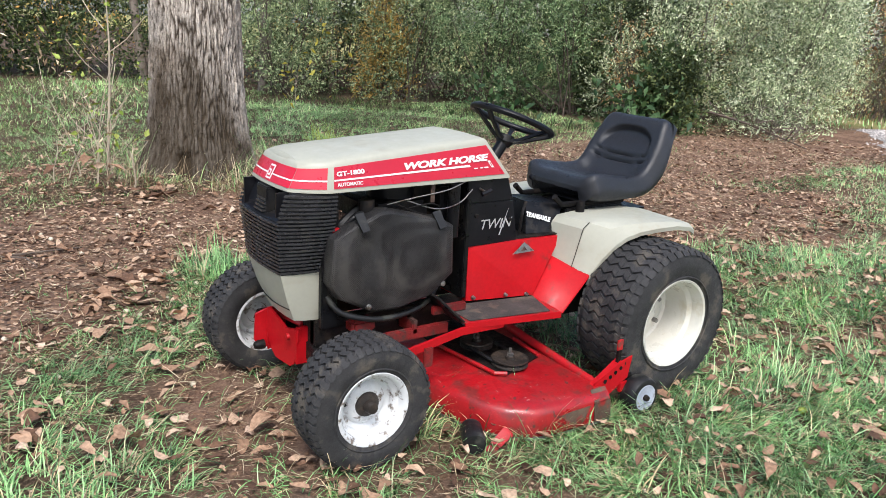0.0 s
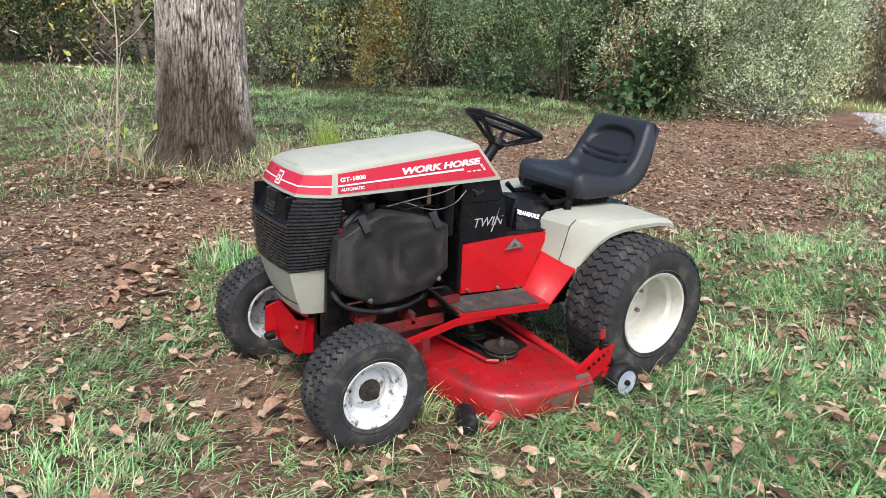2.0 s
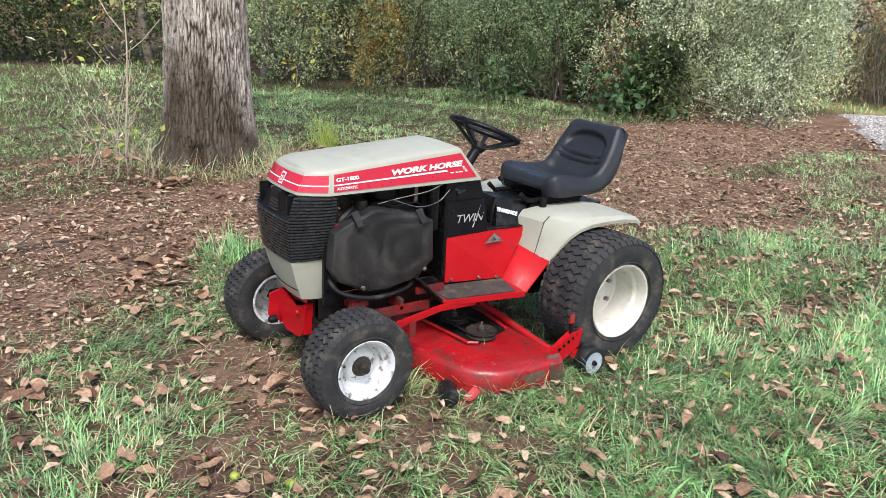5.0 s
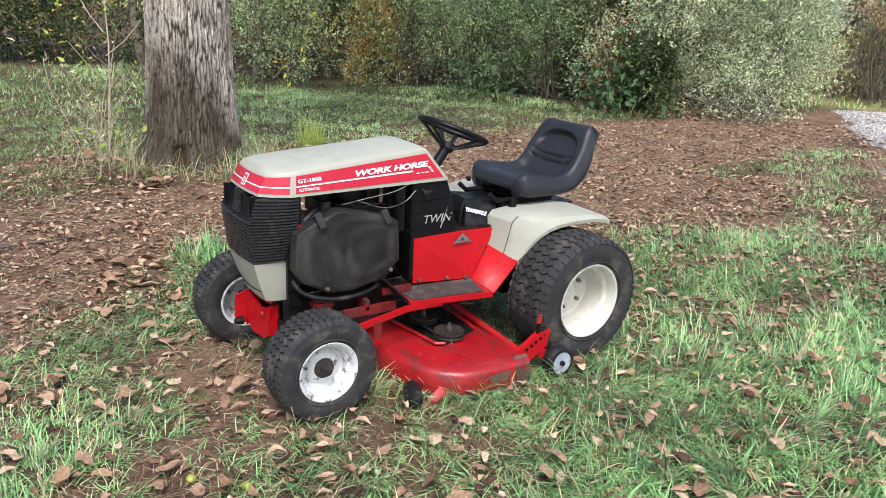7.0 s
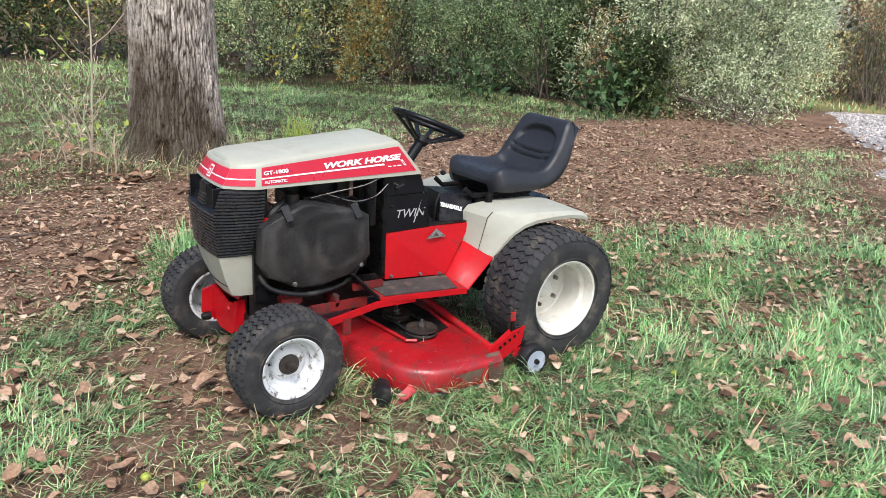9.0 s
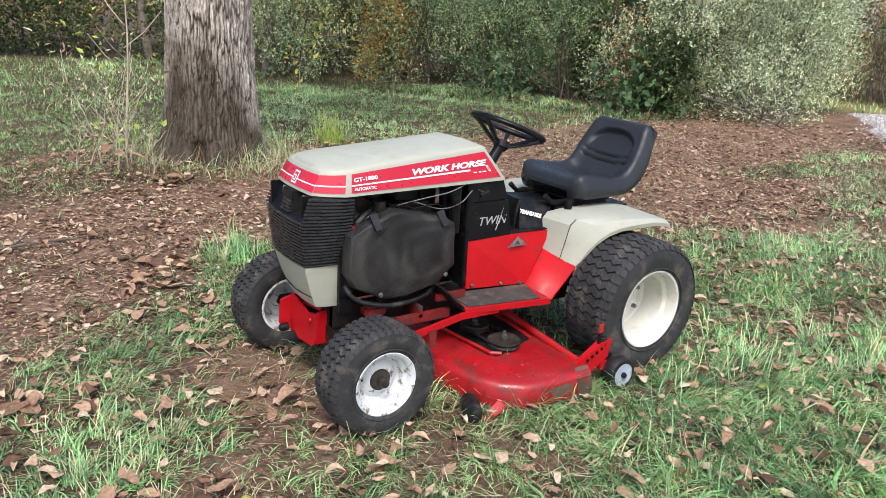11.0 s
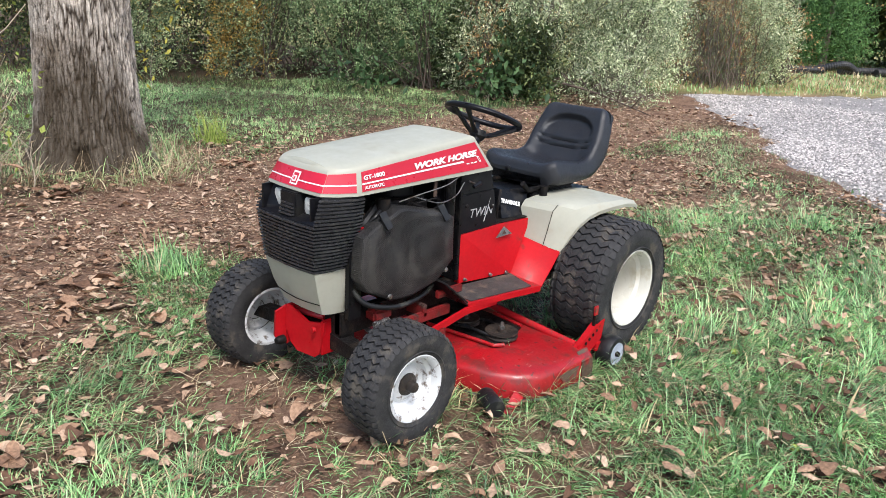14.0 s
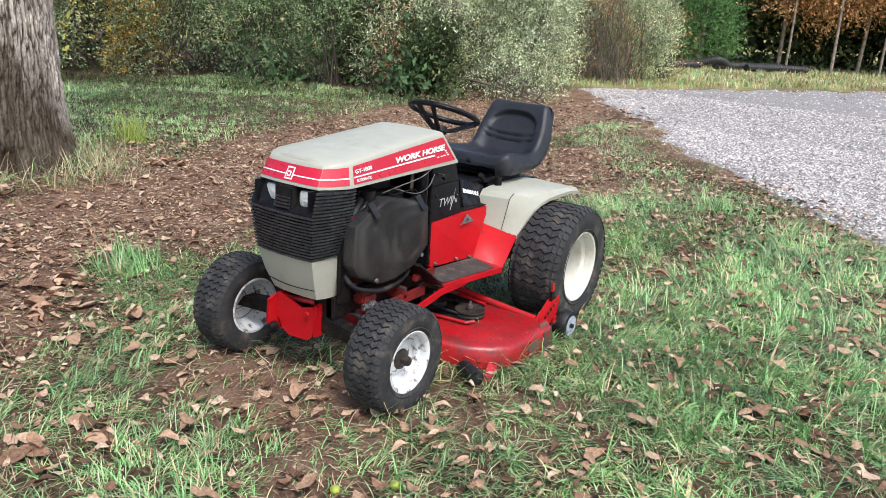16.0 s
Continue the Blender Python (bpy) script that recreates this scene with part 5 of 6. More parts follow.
def blades(n, seed, region, length, width, lean=0.5, dens=None, flat=False, pieces=2):
    """Grass blades: strips that bend over to a point, gathered into tufts that lean one way."""
    r = np.random.default_rng(seed)
    x, y = r.uniform(region[0], region[1], n), r.uniform(region[2], region[3], n)
    p = dens(x, y) if dens else np.ones(n)
    ok = (r.random(n) < p) & (gravel_side(x, y) < 0.02)
    x, y = x[ok], y[ok]
    n = len(x)
    cell = 0.11
    jx = x + 0.05 * np.sin(y * 23 + 2 * np.sin(x * 17))
    jy = y + 0.05 * np.sin(x * 21 + 2 * np.sin(y * 19))
    tx, ty = np.round(jx / cell) * cell, np.round(jy / cell) * cell
    h = np.sin(tx * 127.1 + ty * 311.7) * 43758.5453
    k = r.random(n) ** 0.6 * 0.55
    x, y = x + (tx + 0.045 * np.sin(h) - x) * k, y + (ty + 0.045 * np.cos(h) - y) * k
    drift = 2.2 * np.sin(x * 1.3 + 0.7 * np.sin(y * 1.9)) + 1.7 * np.sin(y * 1.6 + 1.0)
    az = np.where(r.random(n) < 0.72, drift + 0.9 * np.sin(h * 0.37) + r.normal(0, 0.65, n), r.uniform(0, 2 * np.pi, n))
    L = length * r.uniform(0.40, 1.35, n) * (0.60 + 0.7 * np.abs(np.sin(h * 1.7)))
    ln = lean * np.where(r.random(n) < 0.45, r.uniform(0.3, 0.9, n), r.uniform(0.9, 1.7, n))
    if flat:
        ln = r.uniform(1.25, 1.6, n)
    W = width * r.uniform(0.6, 1.3, n)
    curl = r.normal(0, 0.35, n)
    rows, zz = [], swell(x, y)
    px, py, pz = x.copy(), y.copy(), zz + (0.004 + 0.045 * r.random(n) ** 1.5 if flat else -0.004)
    for i in range(pieces + 1):
        u = i / pieces
        w = 0.06 if i == pieces else 1.0 - 0.45 * u
        a2 = az + curl * u
        dx, dy = np.cos(a2), np.sin(a2)
        rows.append(np.stack([np.stack([px + dy * W * w / 2, py - dx * W * w / 2, pz], -1), np.stack([px - dy * W * w / 2, py + dx * W * w / 2, pz], -1)], 1))
        ang = np.minimum(ln * (0.45 + 1.45 * (u + 0.5 / pieces)), 2.05) if not flat else ln
        px, py, pz = px + dx * np.sin(ang) * L / pieces, py + dy * np.sin(ang) * L / pieces, np.maximum(pz + np.cos(ang) * L / pieces, zz + 0.003)
    V = np.concatenate(rows, 1).reshape(-1, 3)
    f = np.array([(2 * i, 2 * i + 1, 2 * i + 3, 2 * i + 2) for i in range(pieces)])
    return V, (f[None] + 2 * (pieces + 1) * np.arange(n)[:, None, None]).reshape(-1, 4)


def lush(x, y):
    w = np.sin(x * 13.1 + 3 * np.sin(y * 5.3)) * np.sin(y * 14.7 + 2.5 * np.sin(x * 6.1)) + 0.6 * np.sin(x * 31 + 2 * np.sin(y * 17)) * np.sin(y * 29)
    return np.clip(turf(x, y) * 1.45 - 0.58 + 0.52 * w, 0.02, 1) ** 1.1


def by_path(x, y):
    """The turf from the walk's side to the tractor, densest there."""
    return lush(x, y) * np.clip((x * 0.55 + y * 0.79 + 2.0) / 0.3, 0, 1)


def by_path_litter(x, y):
    return np.clip((x * 0.55 + y * 0.79 + 2.0) / 0.3, 0, 1) * (1 - 0.4 * turf(x, y))


GRASS_PLAN = ((205000, 21, (-3.0, 2.6, -2.2, 1.9), 0.082, 0.0040, GRASS, by_path, 3), (72000, 29, (-1.4, 3.4, -2.4, 0.6), 0.125, 0.0044, GRASS, by_path, 3), (85000, 22, (-4.5, 1.0, 1.9, 7.5), 0.065, 0.0050, GRASS_PALE, lush, 2), (90000, 23, (2.6, 7.5, -2.4, 3.5), 0.070, 0.0048, GRASS, lush, 2), (90000, 24, (1.0, 6.6, 3.5, 9.5), 0.065, 0.0065, GRASS_PALE, lush, 2), (42000, 25, (-6.0, 3.0, 7.5, 14), 0.100, 0.010, GRASS_PALE, lush, 2), (14000, 26, (-8, -3.0, -6, 3.5), 0.10, 0.016, GRASS, lush, 2), (20000, 27, (-3.0, 3.5, -7, -0.9), 0.10, 0.013, GRASS, lush, 2))
for n, seed, reg, ln, wd, m_, dens, pieces in GRASS_PLAN:
    tagged(new("grass", bulk_mesh("grass", *blades(n, seed, reg, ln, wd, 1.42 if pieces > 2 else 1.2, dens, pieces=pieces), m_)), "patchy short green grass on the soil", "grass", kind="stuff")
tagged(new("grass", bulk_mesh("grass", *blades(11000, 28, (2.0, 7.2, 5.0, 10.5), 0.16, 0.009, 0.9, lambda x, y: np.exp(-((x * 0.86 + y * 0.51 - 8.15) / 0.45) ** 2)), HEDGE_DARK)), "longer green grass along the hedge's foot", "grass", kind="stuff")
tagged(new("dry_grass", bulk_mesh("dry_grass", *blades(24000, 31, (-3.0, 3.6, -2.0, 4.0), 0.085, 0.0026, flat=True, dens=lambda x, y: 1.0 - 0.35 * turf(x, y)), STRAW)), "dry straw and clippings on the ground", "dry grass", kind="stuff")
BROWN_STRAW = foliage_mat("brown_straw", [(0.0, (0.07, 0.038, 0.024)), (1.0, (0.45, 0.30, 0.19)), (0.5, (0.19, 0.11, 0.068))], trans=0.05)
tagged(new("dry_grass", bulk_mesh("dry_grass", *blades(26000, 38, (-3.0, 2.6, -1.8, 2.4), 0.060, 0.0028, flat=True, dens=by_path_litter, pieces=2), BROWN_STRAW)), "brown straw and needles on the soil", "dry grass", kind="stuff")
tagged(new("dry_grass", bulk_mesh("dry_grass", *blades(9000, 37, (3.0, 8.5, -0.5, 6.0), 0.085, 0.004, flat=True), STRAW)), "dry straw and clippings on the ground", "dry grass", kind="stuff")
TREE_X, TREE_Y = -0.37, 4.05


def round_tree(x, y, ring=0.58, wide=0.15):
    return np.exp(-((np.hypot(x - TREE_X, y - TREE_Y) - ring) / wide) ** 2)


tagged(new("dry_grass", bulk_mesh("dry_grass", *blades(9000, 33, (-1.7, 1.3, 3.0, 4.6), 0.20, 0.0040, 1.0, lambda x, y: round_tree(x, y, 0.62, 0.22) * np.where(x > TREE_X - 0.1, 0.9, 0.35), pieces=3), STRAW)), "tall dry grass round the tree trunk", "dry grass", kind="stuff")
tagged(new("grass", bulk_mesh("grass", *blades(5200, 36, (-1.5, 1.0, 3.0, 4.5), 0.30, 0.0060, 1.05, lambda x, y: round_tree(x, y) * (0.12 + 0.5 * np.exp(-((x + 0.05) / 0.3) ** 2)), pieces=4), GRASS_PALE)), "long arching grass round the tree trunk", "grass", kind="stuff")
tagged(new("field_grass", bulk_mesh("field_grass", *blades(19000, 34, (11, 32, -6, 9), 0.13, 0.018, 0.6, lambda x, y: np.clip((x * 0.477 + y * 0.879 - 9.72) * 1.5, 0, 1)), STRAW)), "tan and green field grass beyond the yard", "grass", kind="stuff")
tagged(new("field_grass", bulk_mesh("field_grass", *blades(19000, 35, (11, 32, -6, 9), 0.12, 0.018, 0.6, lambda x, y: np.clip((x * 0.477 + y * 0.879 - 9.72) * 1.5, 0, 1)), GRASS)), "tan and green field grass beyond the yard", "grass", kind="stuff")


def tuft(name, at, n, length, width, material, label, seed, lean=0.5):
    r = np.random.default_rng(seed)
    V, F = blades(n, seed, (-0.12, 0.12, -0.12, 0.12), length, width, lean)
    ob = new(name, bulk_mesh(name, V, F, material))
    ob.location = at
    return tagged(ob, label, "grass tuft")


tuft("grass_tuft", (1.07, 4.68, 0), 190, 0.34, 0.007, LIME, "tall lime-green grass tuft in the lawn", 41, 0.8)
tuft("grass_tuft", (-1.05, 1.60, 0), 220, 0.16, 0.006, GRASS, "thick green grass tuft on bare soil", 42, 0.7)
tuft("grass_tuft", (2.9, -0.35, 0), 200, 0.15, 0.007, GRASS, "thick green grass tuft near the gravel", 44, 0.7)


def dead_leaves(n, seed, region, size, dens):
    """Curled, wavy-edged leaves lying about: seven stations from stalk to tip, three points across."""
    r = np.random.default_rng(seed)
    x, y = r.uniform(region[0], region[1], n), r.uniform(region[2], region[3], n)
    ok = r.random(n) < dens(x, y)
    x, y = x[ok], y[ok]
    n = len(x)
    u = np.array([-1.0, -0.80, -0.45, 0.0, 0.45, 0.80, 1.05])
    half = np.array([0.05, 0.34, 0.52, 0.60, 0.50, 0.28, 0.02])
    U = u[None, :, None] + np.zeros((n, 7, 3)) + r.normal(0, 0.035, (n, 7, 3))
    lobes = 1 + 0.16 * np.sin(u[None, :, None] * 5.5 + r.uniform(0, 6.28, (n, 1, 3)))
    Vv = half[None, :, None] * np.array([-1, 0, 1])[None, None, :] * lobes * r.uniform(0.88, 1.10, (n, 7, 3)) * r.uniform(0.65, 1.15, (n, 1, 1))
    bend, cup, twist = r.normal(0, 0.30, (n, 1, 1)), r.uniform(-0.5, 1.2, (n, 1, 1)), r.normal(0, 0.35, (n, 1, 1))
    Zz = bend * U ** 2 + cup * np.abs(Vv) * 0.75 + twist * U * Vv + 0.06 * np.sin(U * 4 + r.uniform(0, 6.28, (n, 1, 1))) + r.normal(0, 0.025, (n, 7, 3))
    Vv = Vv * (1 - 0.25 * np.abs(cup))
    tilt, az = r.normal(0, 0.18, (n, 1)), r.uniform(0, 6.28, (n, 1))
    s = size * r.uniform(0.50, 1.40, (n, 1))
    X_, Y_, Z_ = U.reshape(n, 21), Vv.reshape(n, 21), Zz.reshape(n, 21)
    Yt, Zt = Y_ * np.cos(tilt) - Z_ * np.sin(tilt), Y_ * np.sin(tilt) + Z_ * np.cos(tilt)
    XX, YY = X_ * np.cos(az) - Yt * np.sin(az), X_ * np.sin(az) + Yt * np.cos(az)
    ZZ = (Zt - Zt.min(1, keepdims=True)) * s + swell(x, y)[:, None] + 0.004 + 0.062 * r.random((n, 1)) ** 0.8 * turf(x, y)[:, None]
    V = np.stack([XX * s + x[:, None], YY * s + y[:, None], ZZ], -1).reshape(-1, 3)
    f = np.array([(3 * i + j, 3 * i + j + 1, 3 * i + j + 4, 3 * i + j + 3) for i in range(6) for j in range(2)])
    return V, (f[None] + 21 * np.arange(n)[:, None, None]).reshape(-1, 4)


def scraps(n, seed, region, size, dens):
    """Crumbled bits of leaf: bent four-cornered scraps."""
    r = np.random.default_rng(seed)
    x, y = r.uniform(region[0], region[1], n), r.uniform(region[2], region[3], n)
    ok = r.random(n) < dens(x, y)
    x, y = x[ok], y[ok]
    n = len(x)
    az = r.uniform(0, 6.28, (n, 1)) + np.array([[0, 1.4, 3.1, 4.6]]) + r.normal(0, 0.25, (n, 4))
    d = size * r.uniform(0.5, 1.4, (n, 4))
    V = np.stack([x[:, None] + d * np.cos(az), y[:, None] + d * np.sin(az), swell(x, y)[:, None] + 0.005 + size * r.uniform(0, 0.8, (n, 4))], -1).reshape(-1, 3)
    f = np.array([(0, 1, 2), (0, 2, 3)])
    return V, (f[None] + 4 * np.arange(n)[:, None, None]).reshape(-1, 3)


def litter_near(x, y):
    return np.clip(0.62 - 0.30 * turf(x, y), 0.15, 1) * np.clip(1 - gravel_side(x, y) / 0.5, 0, 1) ** 2 * (1 - 0.7 * np.clip((y - 4.4) / 0.8, 0, 1) * np.clip((8 - x) / 2, 0, 1))


tagged(new("leaf_litter", bulk_mesh("leaf_litter", *dead_leaves(9000, 51, (-3.0, 4.5, -2.2, 2.4), 0.027, litter_near), LITTER, True)), "dead brown leaves strewn on grass and soil", "fallen leaves", kind="stuff")
tagged(new("leaf_litter", bulk_mesh("leaf_litter", *dead_leaves(13000, 52, (-4.5, 9.0, 1.9, 6.4), 0.028, litter_near), LITTER, True)), "dead brown leaves strewn on grass and soil", "fallen leaves", kind="stuff")
tagged(new("leaf_litter", bulk_mesh("leaf_litter", *dead_leaves(2600, 55, (-0.5, 4.5, -2.0, 1.2), 0.030, litter_near), LITTER, True)), "dead brown leaves strewn on grass and soil", "fallen leaves", kind="stuff")
for k, (x, y, n) in enumerate(((-1.42, 1.62, 22), (-1.62, 1.38, 18), (-2.22, 0.30, 12), (2.0, 0.12, 5), (0.55, 3.5, 26), (-0.9, 3.35, 16))):
    tagged(new("leaf_pile", bulk_mesh("leaf_pile", *dead_leaves(n, 80 + k, (x - 0.15, x + 0.15, y - 0.11, y + 0.11), 0.046, lambda a_, b_: np.ones_like(a_)), LITTER, True)), "small heap of large curled dead leaves", "fallen leaves", kind="stuff")
tagged(new("leaf_crumbs", bulk_mesh("leaf_crumbs", *scraps(90000, 53, (-3.2, 7.5, 0.8, 5.0), 0.011, litter_near), LITTER)), "crumbled bits of dead leaf on the soil", "fallen leaves", kind="stuff")
tagged(new("leaf_crumbs", bulk_mesh("leaf_crumbs", *scraps(9000, 54, (-2.8, 2.5, -1.6, 1.2), 0.008, litter_near), LITTER)), "crumbled bits of dead leaf on the soil", "fallen leaves", kind="stuff")
# large single leaves
r0 = random.Random(8)
BIG = [(-1.42, 1.02, 0.085), (-1.62, 1.05, 0.07), (-1.52, 0.5, 0.06), (-0.93, 0.62, 0.09), (-1.75, 1.75, 0.075), (1.90, 0.10, 0.09), (0.38, -1.10, 0.10), (0.20, -1.02, 0.07), (1.55, 0.22, 0.07), (2.0, -0.45, 0.08), (0.35, -0.75, 0.06),
       (-2.16, -0.38, 0.10), (-2.08, -0.30, 0.08), (-0.79, -1.13, 0.10), (-0.70, -1.08, 0.07), (-1.86, -0.50, 0.08), (-1.35, -0.62, 0.085), (-1.2, -0.75, 0.065), (-1.85, 0.05, 0.07), (-1.95, -0.15, 0.08), (-0.75, -0.85, 0.07), (-0.1, -1.0, 0.065), (0.05, -0.72, 0.06), (-1.5, -0.45, 0.07),
       (-1.62, 0.72, 0.09), (-1.30, 0.62, 0.09), (-1.75, 0.95, 0.075), (-1.45, -0.05, 0.075), (-1.52, -0.22, 0.09), (1.1, -0.75, 0.08), (0.75, -1.25, 0.08), (1.35, -0.62, 0.10), (0.95, 0.55, 0.07)]
for x, y, s in BIG:
    V, F = dead_leaves(1, r0.randrange(9999), (-1e-3, 1e-3, -1e-3, 1e-3), s * 0.54, lambda a_, b_: np.ones_like(a_))
    ob = new("fallen_leaf", bulk_mesh("fallen_leaf", V, F, LITTER, True))
    ob.location = (x, y, float(swell(np.array(x), np.array(y))) + 0.012)
    tagged(ob, "large curled dead leaf lying on the grass", "leaf", "fallen leaves by the tractor")
# nuts and green husks
NUT = mat("pale_nut_shell", (0.64, 0.56, 0.42), 0.6, var=0.25, scale=30, bump=0.2)
HUSK = mat("yellow_green_husk", (0.36, 0.42, 0.06), 0.55, var=0.25, scale=25, bump=0.2, second=(0.20, 0.15, 0.05), amount=0.25, sscale=20)


def nut(name, x, y, rad, material, label, group):
    bm = bmesh.new()
    bmesh.ops.create_icosphere(bm, subdivisions=2, radius=rad)
    for v in bm.verts:
        v.co *= 1 + 0.10 * noise.noise(v.co * 60)
        v.co.z *= 0.88
    bm.verts.ensure_lookup_table()
    ob = new(name, link_mesh(name, bm, material, 60))
    ob.location = (x, y, rad * 0.8 + float(swell(np.array(x), np.array(y))))
    return tagged(ob, label, name.split("_")[-1], group)


for k in range(40):
    nut("hickory_nut", r0.uniform(-2.3, -0.7), r0.uniform(-0.1, 3.1), r0.uniform(0.010, 0.0145), NUT, "small pale nut lying on bare soil", "nuts on the soil")
for x, y in ((-1.67, -0.69), (-0.31, -1.35), (-1.81, -0.57), (0.35, -0.85)):
    nut("green_husk", x, y, 0.017, HUSK, "yellow-green nut husk lying in the grass", "husks in the grass")

# ---- the large tree ----
def big_tree():
    t = thing("hickory_tree", "large tree with ridged grey-brown bark, roots in leaf litter", "tree", (TREE_X, TREE_Y, 0.06))
    seg = 430
    ang = np.linspace(0, 2 * np.pi, seg, endpoint=False)
    zz = np.concatenate([np.linspace(-0.10, 1.6, 180), np.linspace(1.65, 7.5, 18)])
    rows = len(zz)
    A, H = np.meshgrid(ang, zz)
    up = np.maximum(H, 0)
    base = 0.338 + 0.075 * np.exp(-up / 0.42) + 0.09 * np.exp(-up / 0.11) - 0.018 * H
    root = 0.045 * np.exp(-up / 0.18) * np.maximum(0, np.sin(A * 5 + 0.7))
    warp = 0.10 * np.sin(H * 3.3 + 2 * np.sin(A * 3)) + 0.05 * np.sin(H * 13 + 3 * np.sin(A * 5 + 1)) + 0.05 * np.sin(H * 37 + A * 19)

    def flakes(n, length, seed):
        """Long bark flakes: distance to the nearest joint, and a chance number for each flake."""
        r = np.random.default_rng(seed)
        tab = r.random((3, n, 64))
        u, v = A / (2 * np.pi) * n + warp * n / 46, H / length + 8
        v = v + tab[0][np.floor(u).astype(int) % n, 0]
        iu, iv = np.floor(u).astype(int), np.floor(v).astype(int)
        f1, f2, who = np.full(u.shape, 9.0), np.full(u.shape, 9.0), np.zeros(u.shape)
        for du in (-1, 0, 1):
            for dv in (-1, 0, 1):
                ci, cj = (iu + du) % n, (iv + dv) % 64
                d = np.hypot(u - (iu + du + 0.12 + 0.76 * tab[0][ci, cj]), v - (iv + dv + 0.05 + 0.9 * tab[1][ci, cj]))
                nearer = d < f1
                f2 = np.where(nearer, f1, np.minimum(f2, d))
                who = np.where(nearer, tab[2][ci, cj], who)
                f1 = np.minimum(f1, d)
        return np.clip((f2 - f1 - 0.03) / 0.26, 0, 1), who

    e1, w1 = flakes(84, 0.30, 61)
    e2, w2 = flakes(170, 0.10, 62)
    rng = np.random.default_rng(63)
    rad = base + root + 0.022 * e1 ** 0.7 * (0.35 + 0.65 * w1) + 0.010 * e2 * w2 + rng.normal(0, 0.0016, A.shape)
    # low values darken the fissures: inner bark, with their shade painted in
    plate = np.clip(e1 ** 0.9 * (0.55 + 0.50 * w1) * (0.55 + 0.45 * e2) * (0.70 + 0.55 * w2), 0, 1)
    reach = 0.98 * np.maximum(0, np.cos(A - 4.15)) ** 0.6 + 0.07 * np.sin(A * 9 + 1) + 0.22 * (w1 - 0.5) + 0.12 * (w2 - 0.5)
    damp = np.clip((reach - H) / 0.40 + 0.25, 0, 1) * (0.78 + 0.22 * w2)
    hollow = np.exp(-((A - 4.12) / 0.17) ** 4 - ((H - 0.09) / 0.13) ** 4)
    rad, plate = rad - 0.07 * hollow, plate * (1 - hollow)
    damp = np.maximum(damp, hollow)
    V = np.stack([rad * np.cos(A), rad * np.sin(A), H], -1)
    idt = np.arange(rows * seg).reshape(rows, seg)
    nxt = np.roll(idt, -1, 1)
    F = np.stack([idt[:-1], nxt[:-1], nxt[1:], idt[1:]], -1).reshape(-1, 4)
    ob = new("trunk", bulk_mesh("trunk", V.reshape(-1, 3), F, plated_bark(), True))
    point_attribute(ob.data, "plate", plate.ravel())
    point_attribute(ob.data, "moss", damp.ravel())
    ob.parent = t
    rr = random.Random(4)
    tips = []
    for k in range(9):
        a_ = k * 2.4
        z0 = 4.2 + 0.38 * k
        p = [Vector((0.1 * math.cos(a_), 0.1 * math.sin(a_), z0))]
        for m in range(1, 6):
            p.append(p[0] + Vector((math.cos(a_ + 0.1 * m) * m * 0.55, math.sin(a_ + 0.1 * m) * m * 0.55, m * 0.42 + 0.03 * m * m)))
        limb = part("limb", tube(p, lambda u: 0.10 * (1 - 0.8 * u), 8), BARK, t)
        tips += p[2:]
    crown = new("crown", leaf_cloud([(q.x, q.y, q.z, 0.8) for q in tips], 40, 12, 0.10, 0.05, AUTUMN, 77))
    crown.parent = t
    tagged(crown, "thin autumn crown")


def leaf_cloud(blobs, twigs, per, length, width, material, seed, droop=0.0, up=0.3, shell=0.55):
    """Leaves set along short twigs, the twigs spread through round clumps (x, y, z, radius)."""
    r = np.random.default_rng(seed)
    vs = []
    B = np.array(blobs)
    n = len(B) * twigs
    b = np.repeat(B, twigs, 0)
    d = r.normal(0, 1, (n, 3))
    d /= np.linalg.norm(d, axis=1, keepdims=True)
    rad = b[:, 3:4] * (shell + (1 - shell) * r.random((n, 1))) * r.uniform(0.75, 1.12, (n, 1))
    root = b[:, :3] + d * rad
    tw = d + r.normal(0, 0.55, (n, 3)) + np.array([0, 0, up])
    tw /= np.linalg.norm(tw, axis=1, keepdims=True)
    n2 = n * per
    s = np.tile(np.linspace(0, 1, per), n)[:, None]
    tl = np.repeat(r.uniform(2.5, 6, (n, 1)), per, 0) * length
    p = np.repeat(root, per, 0) + np.repeat(tw, per, 0) * s * tl + r.normal(0, length * 0.22, (n2, 3))
    ld = np.repeat(tw, per, 0) * 0.7 + r.normal(0, 0.75, (n2, 3)) + np.array([0, 0, -droop])
    ld /= np.linalg.norm(ld, axis=1, keepdims=True)
    nr = r.normal(0, 0.75, (n2, 3)) + np.array([0, 0, 0.8])
    sd = np.cross(ld, nr)
    sd /= np.linalg.norm(sd, axis=1, keepdims=True) + 1e-9
    nn = np.cross(sd, ld)
    L, W = length * r.uniform(0.6, 1.3, (n2, 1)), width * r.uniform(0.7, 1.25, (n2, 1))
    mid = p + ld * L * 0.45
    V = np.stack([p, mid + sd * W / 2 + nn * W * 0.18, p + ld * L - nn * L * 0.10, mid - sd * W / 2 + nn * W * 0.18], 1)
    V[:, :, 2] = np.maximum(V[:, :, 2], 0.01)
    f = np.array([(0, 1, 2), (0, 2, 3)])
    return bulk_mesh("leaves", V.reshape(-1, 3), (f[None] + 4 * np.arange(n2)[:, None, None]).reshape(-1, 3), material)


big_tree()


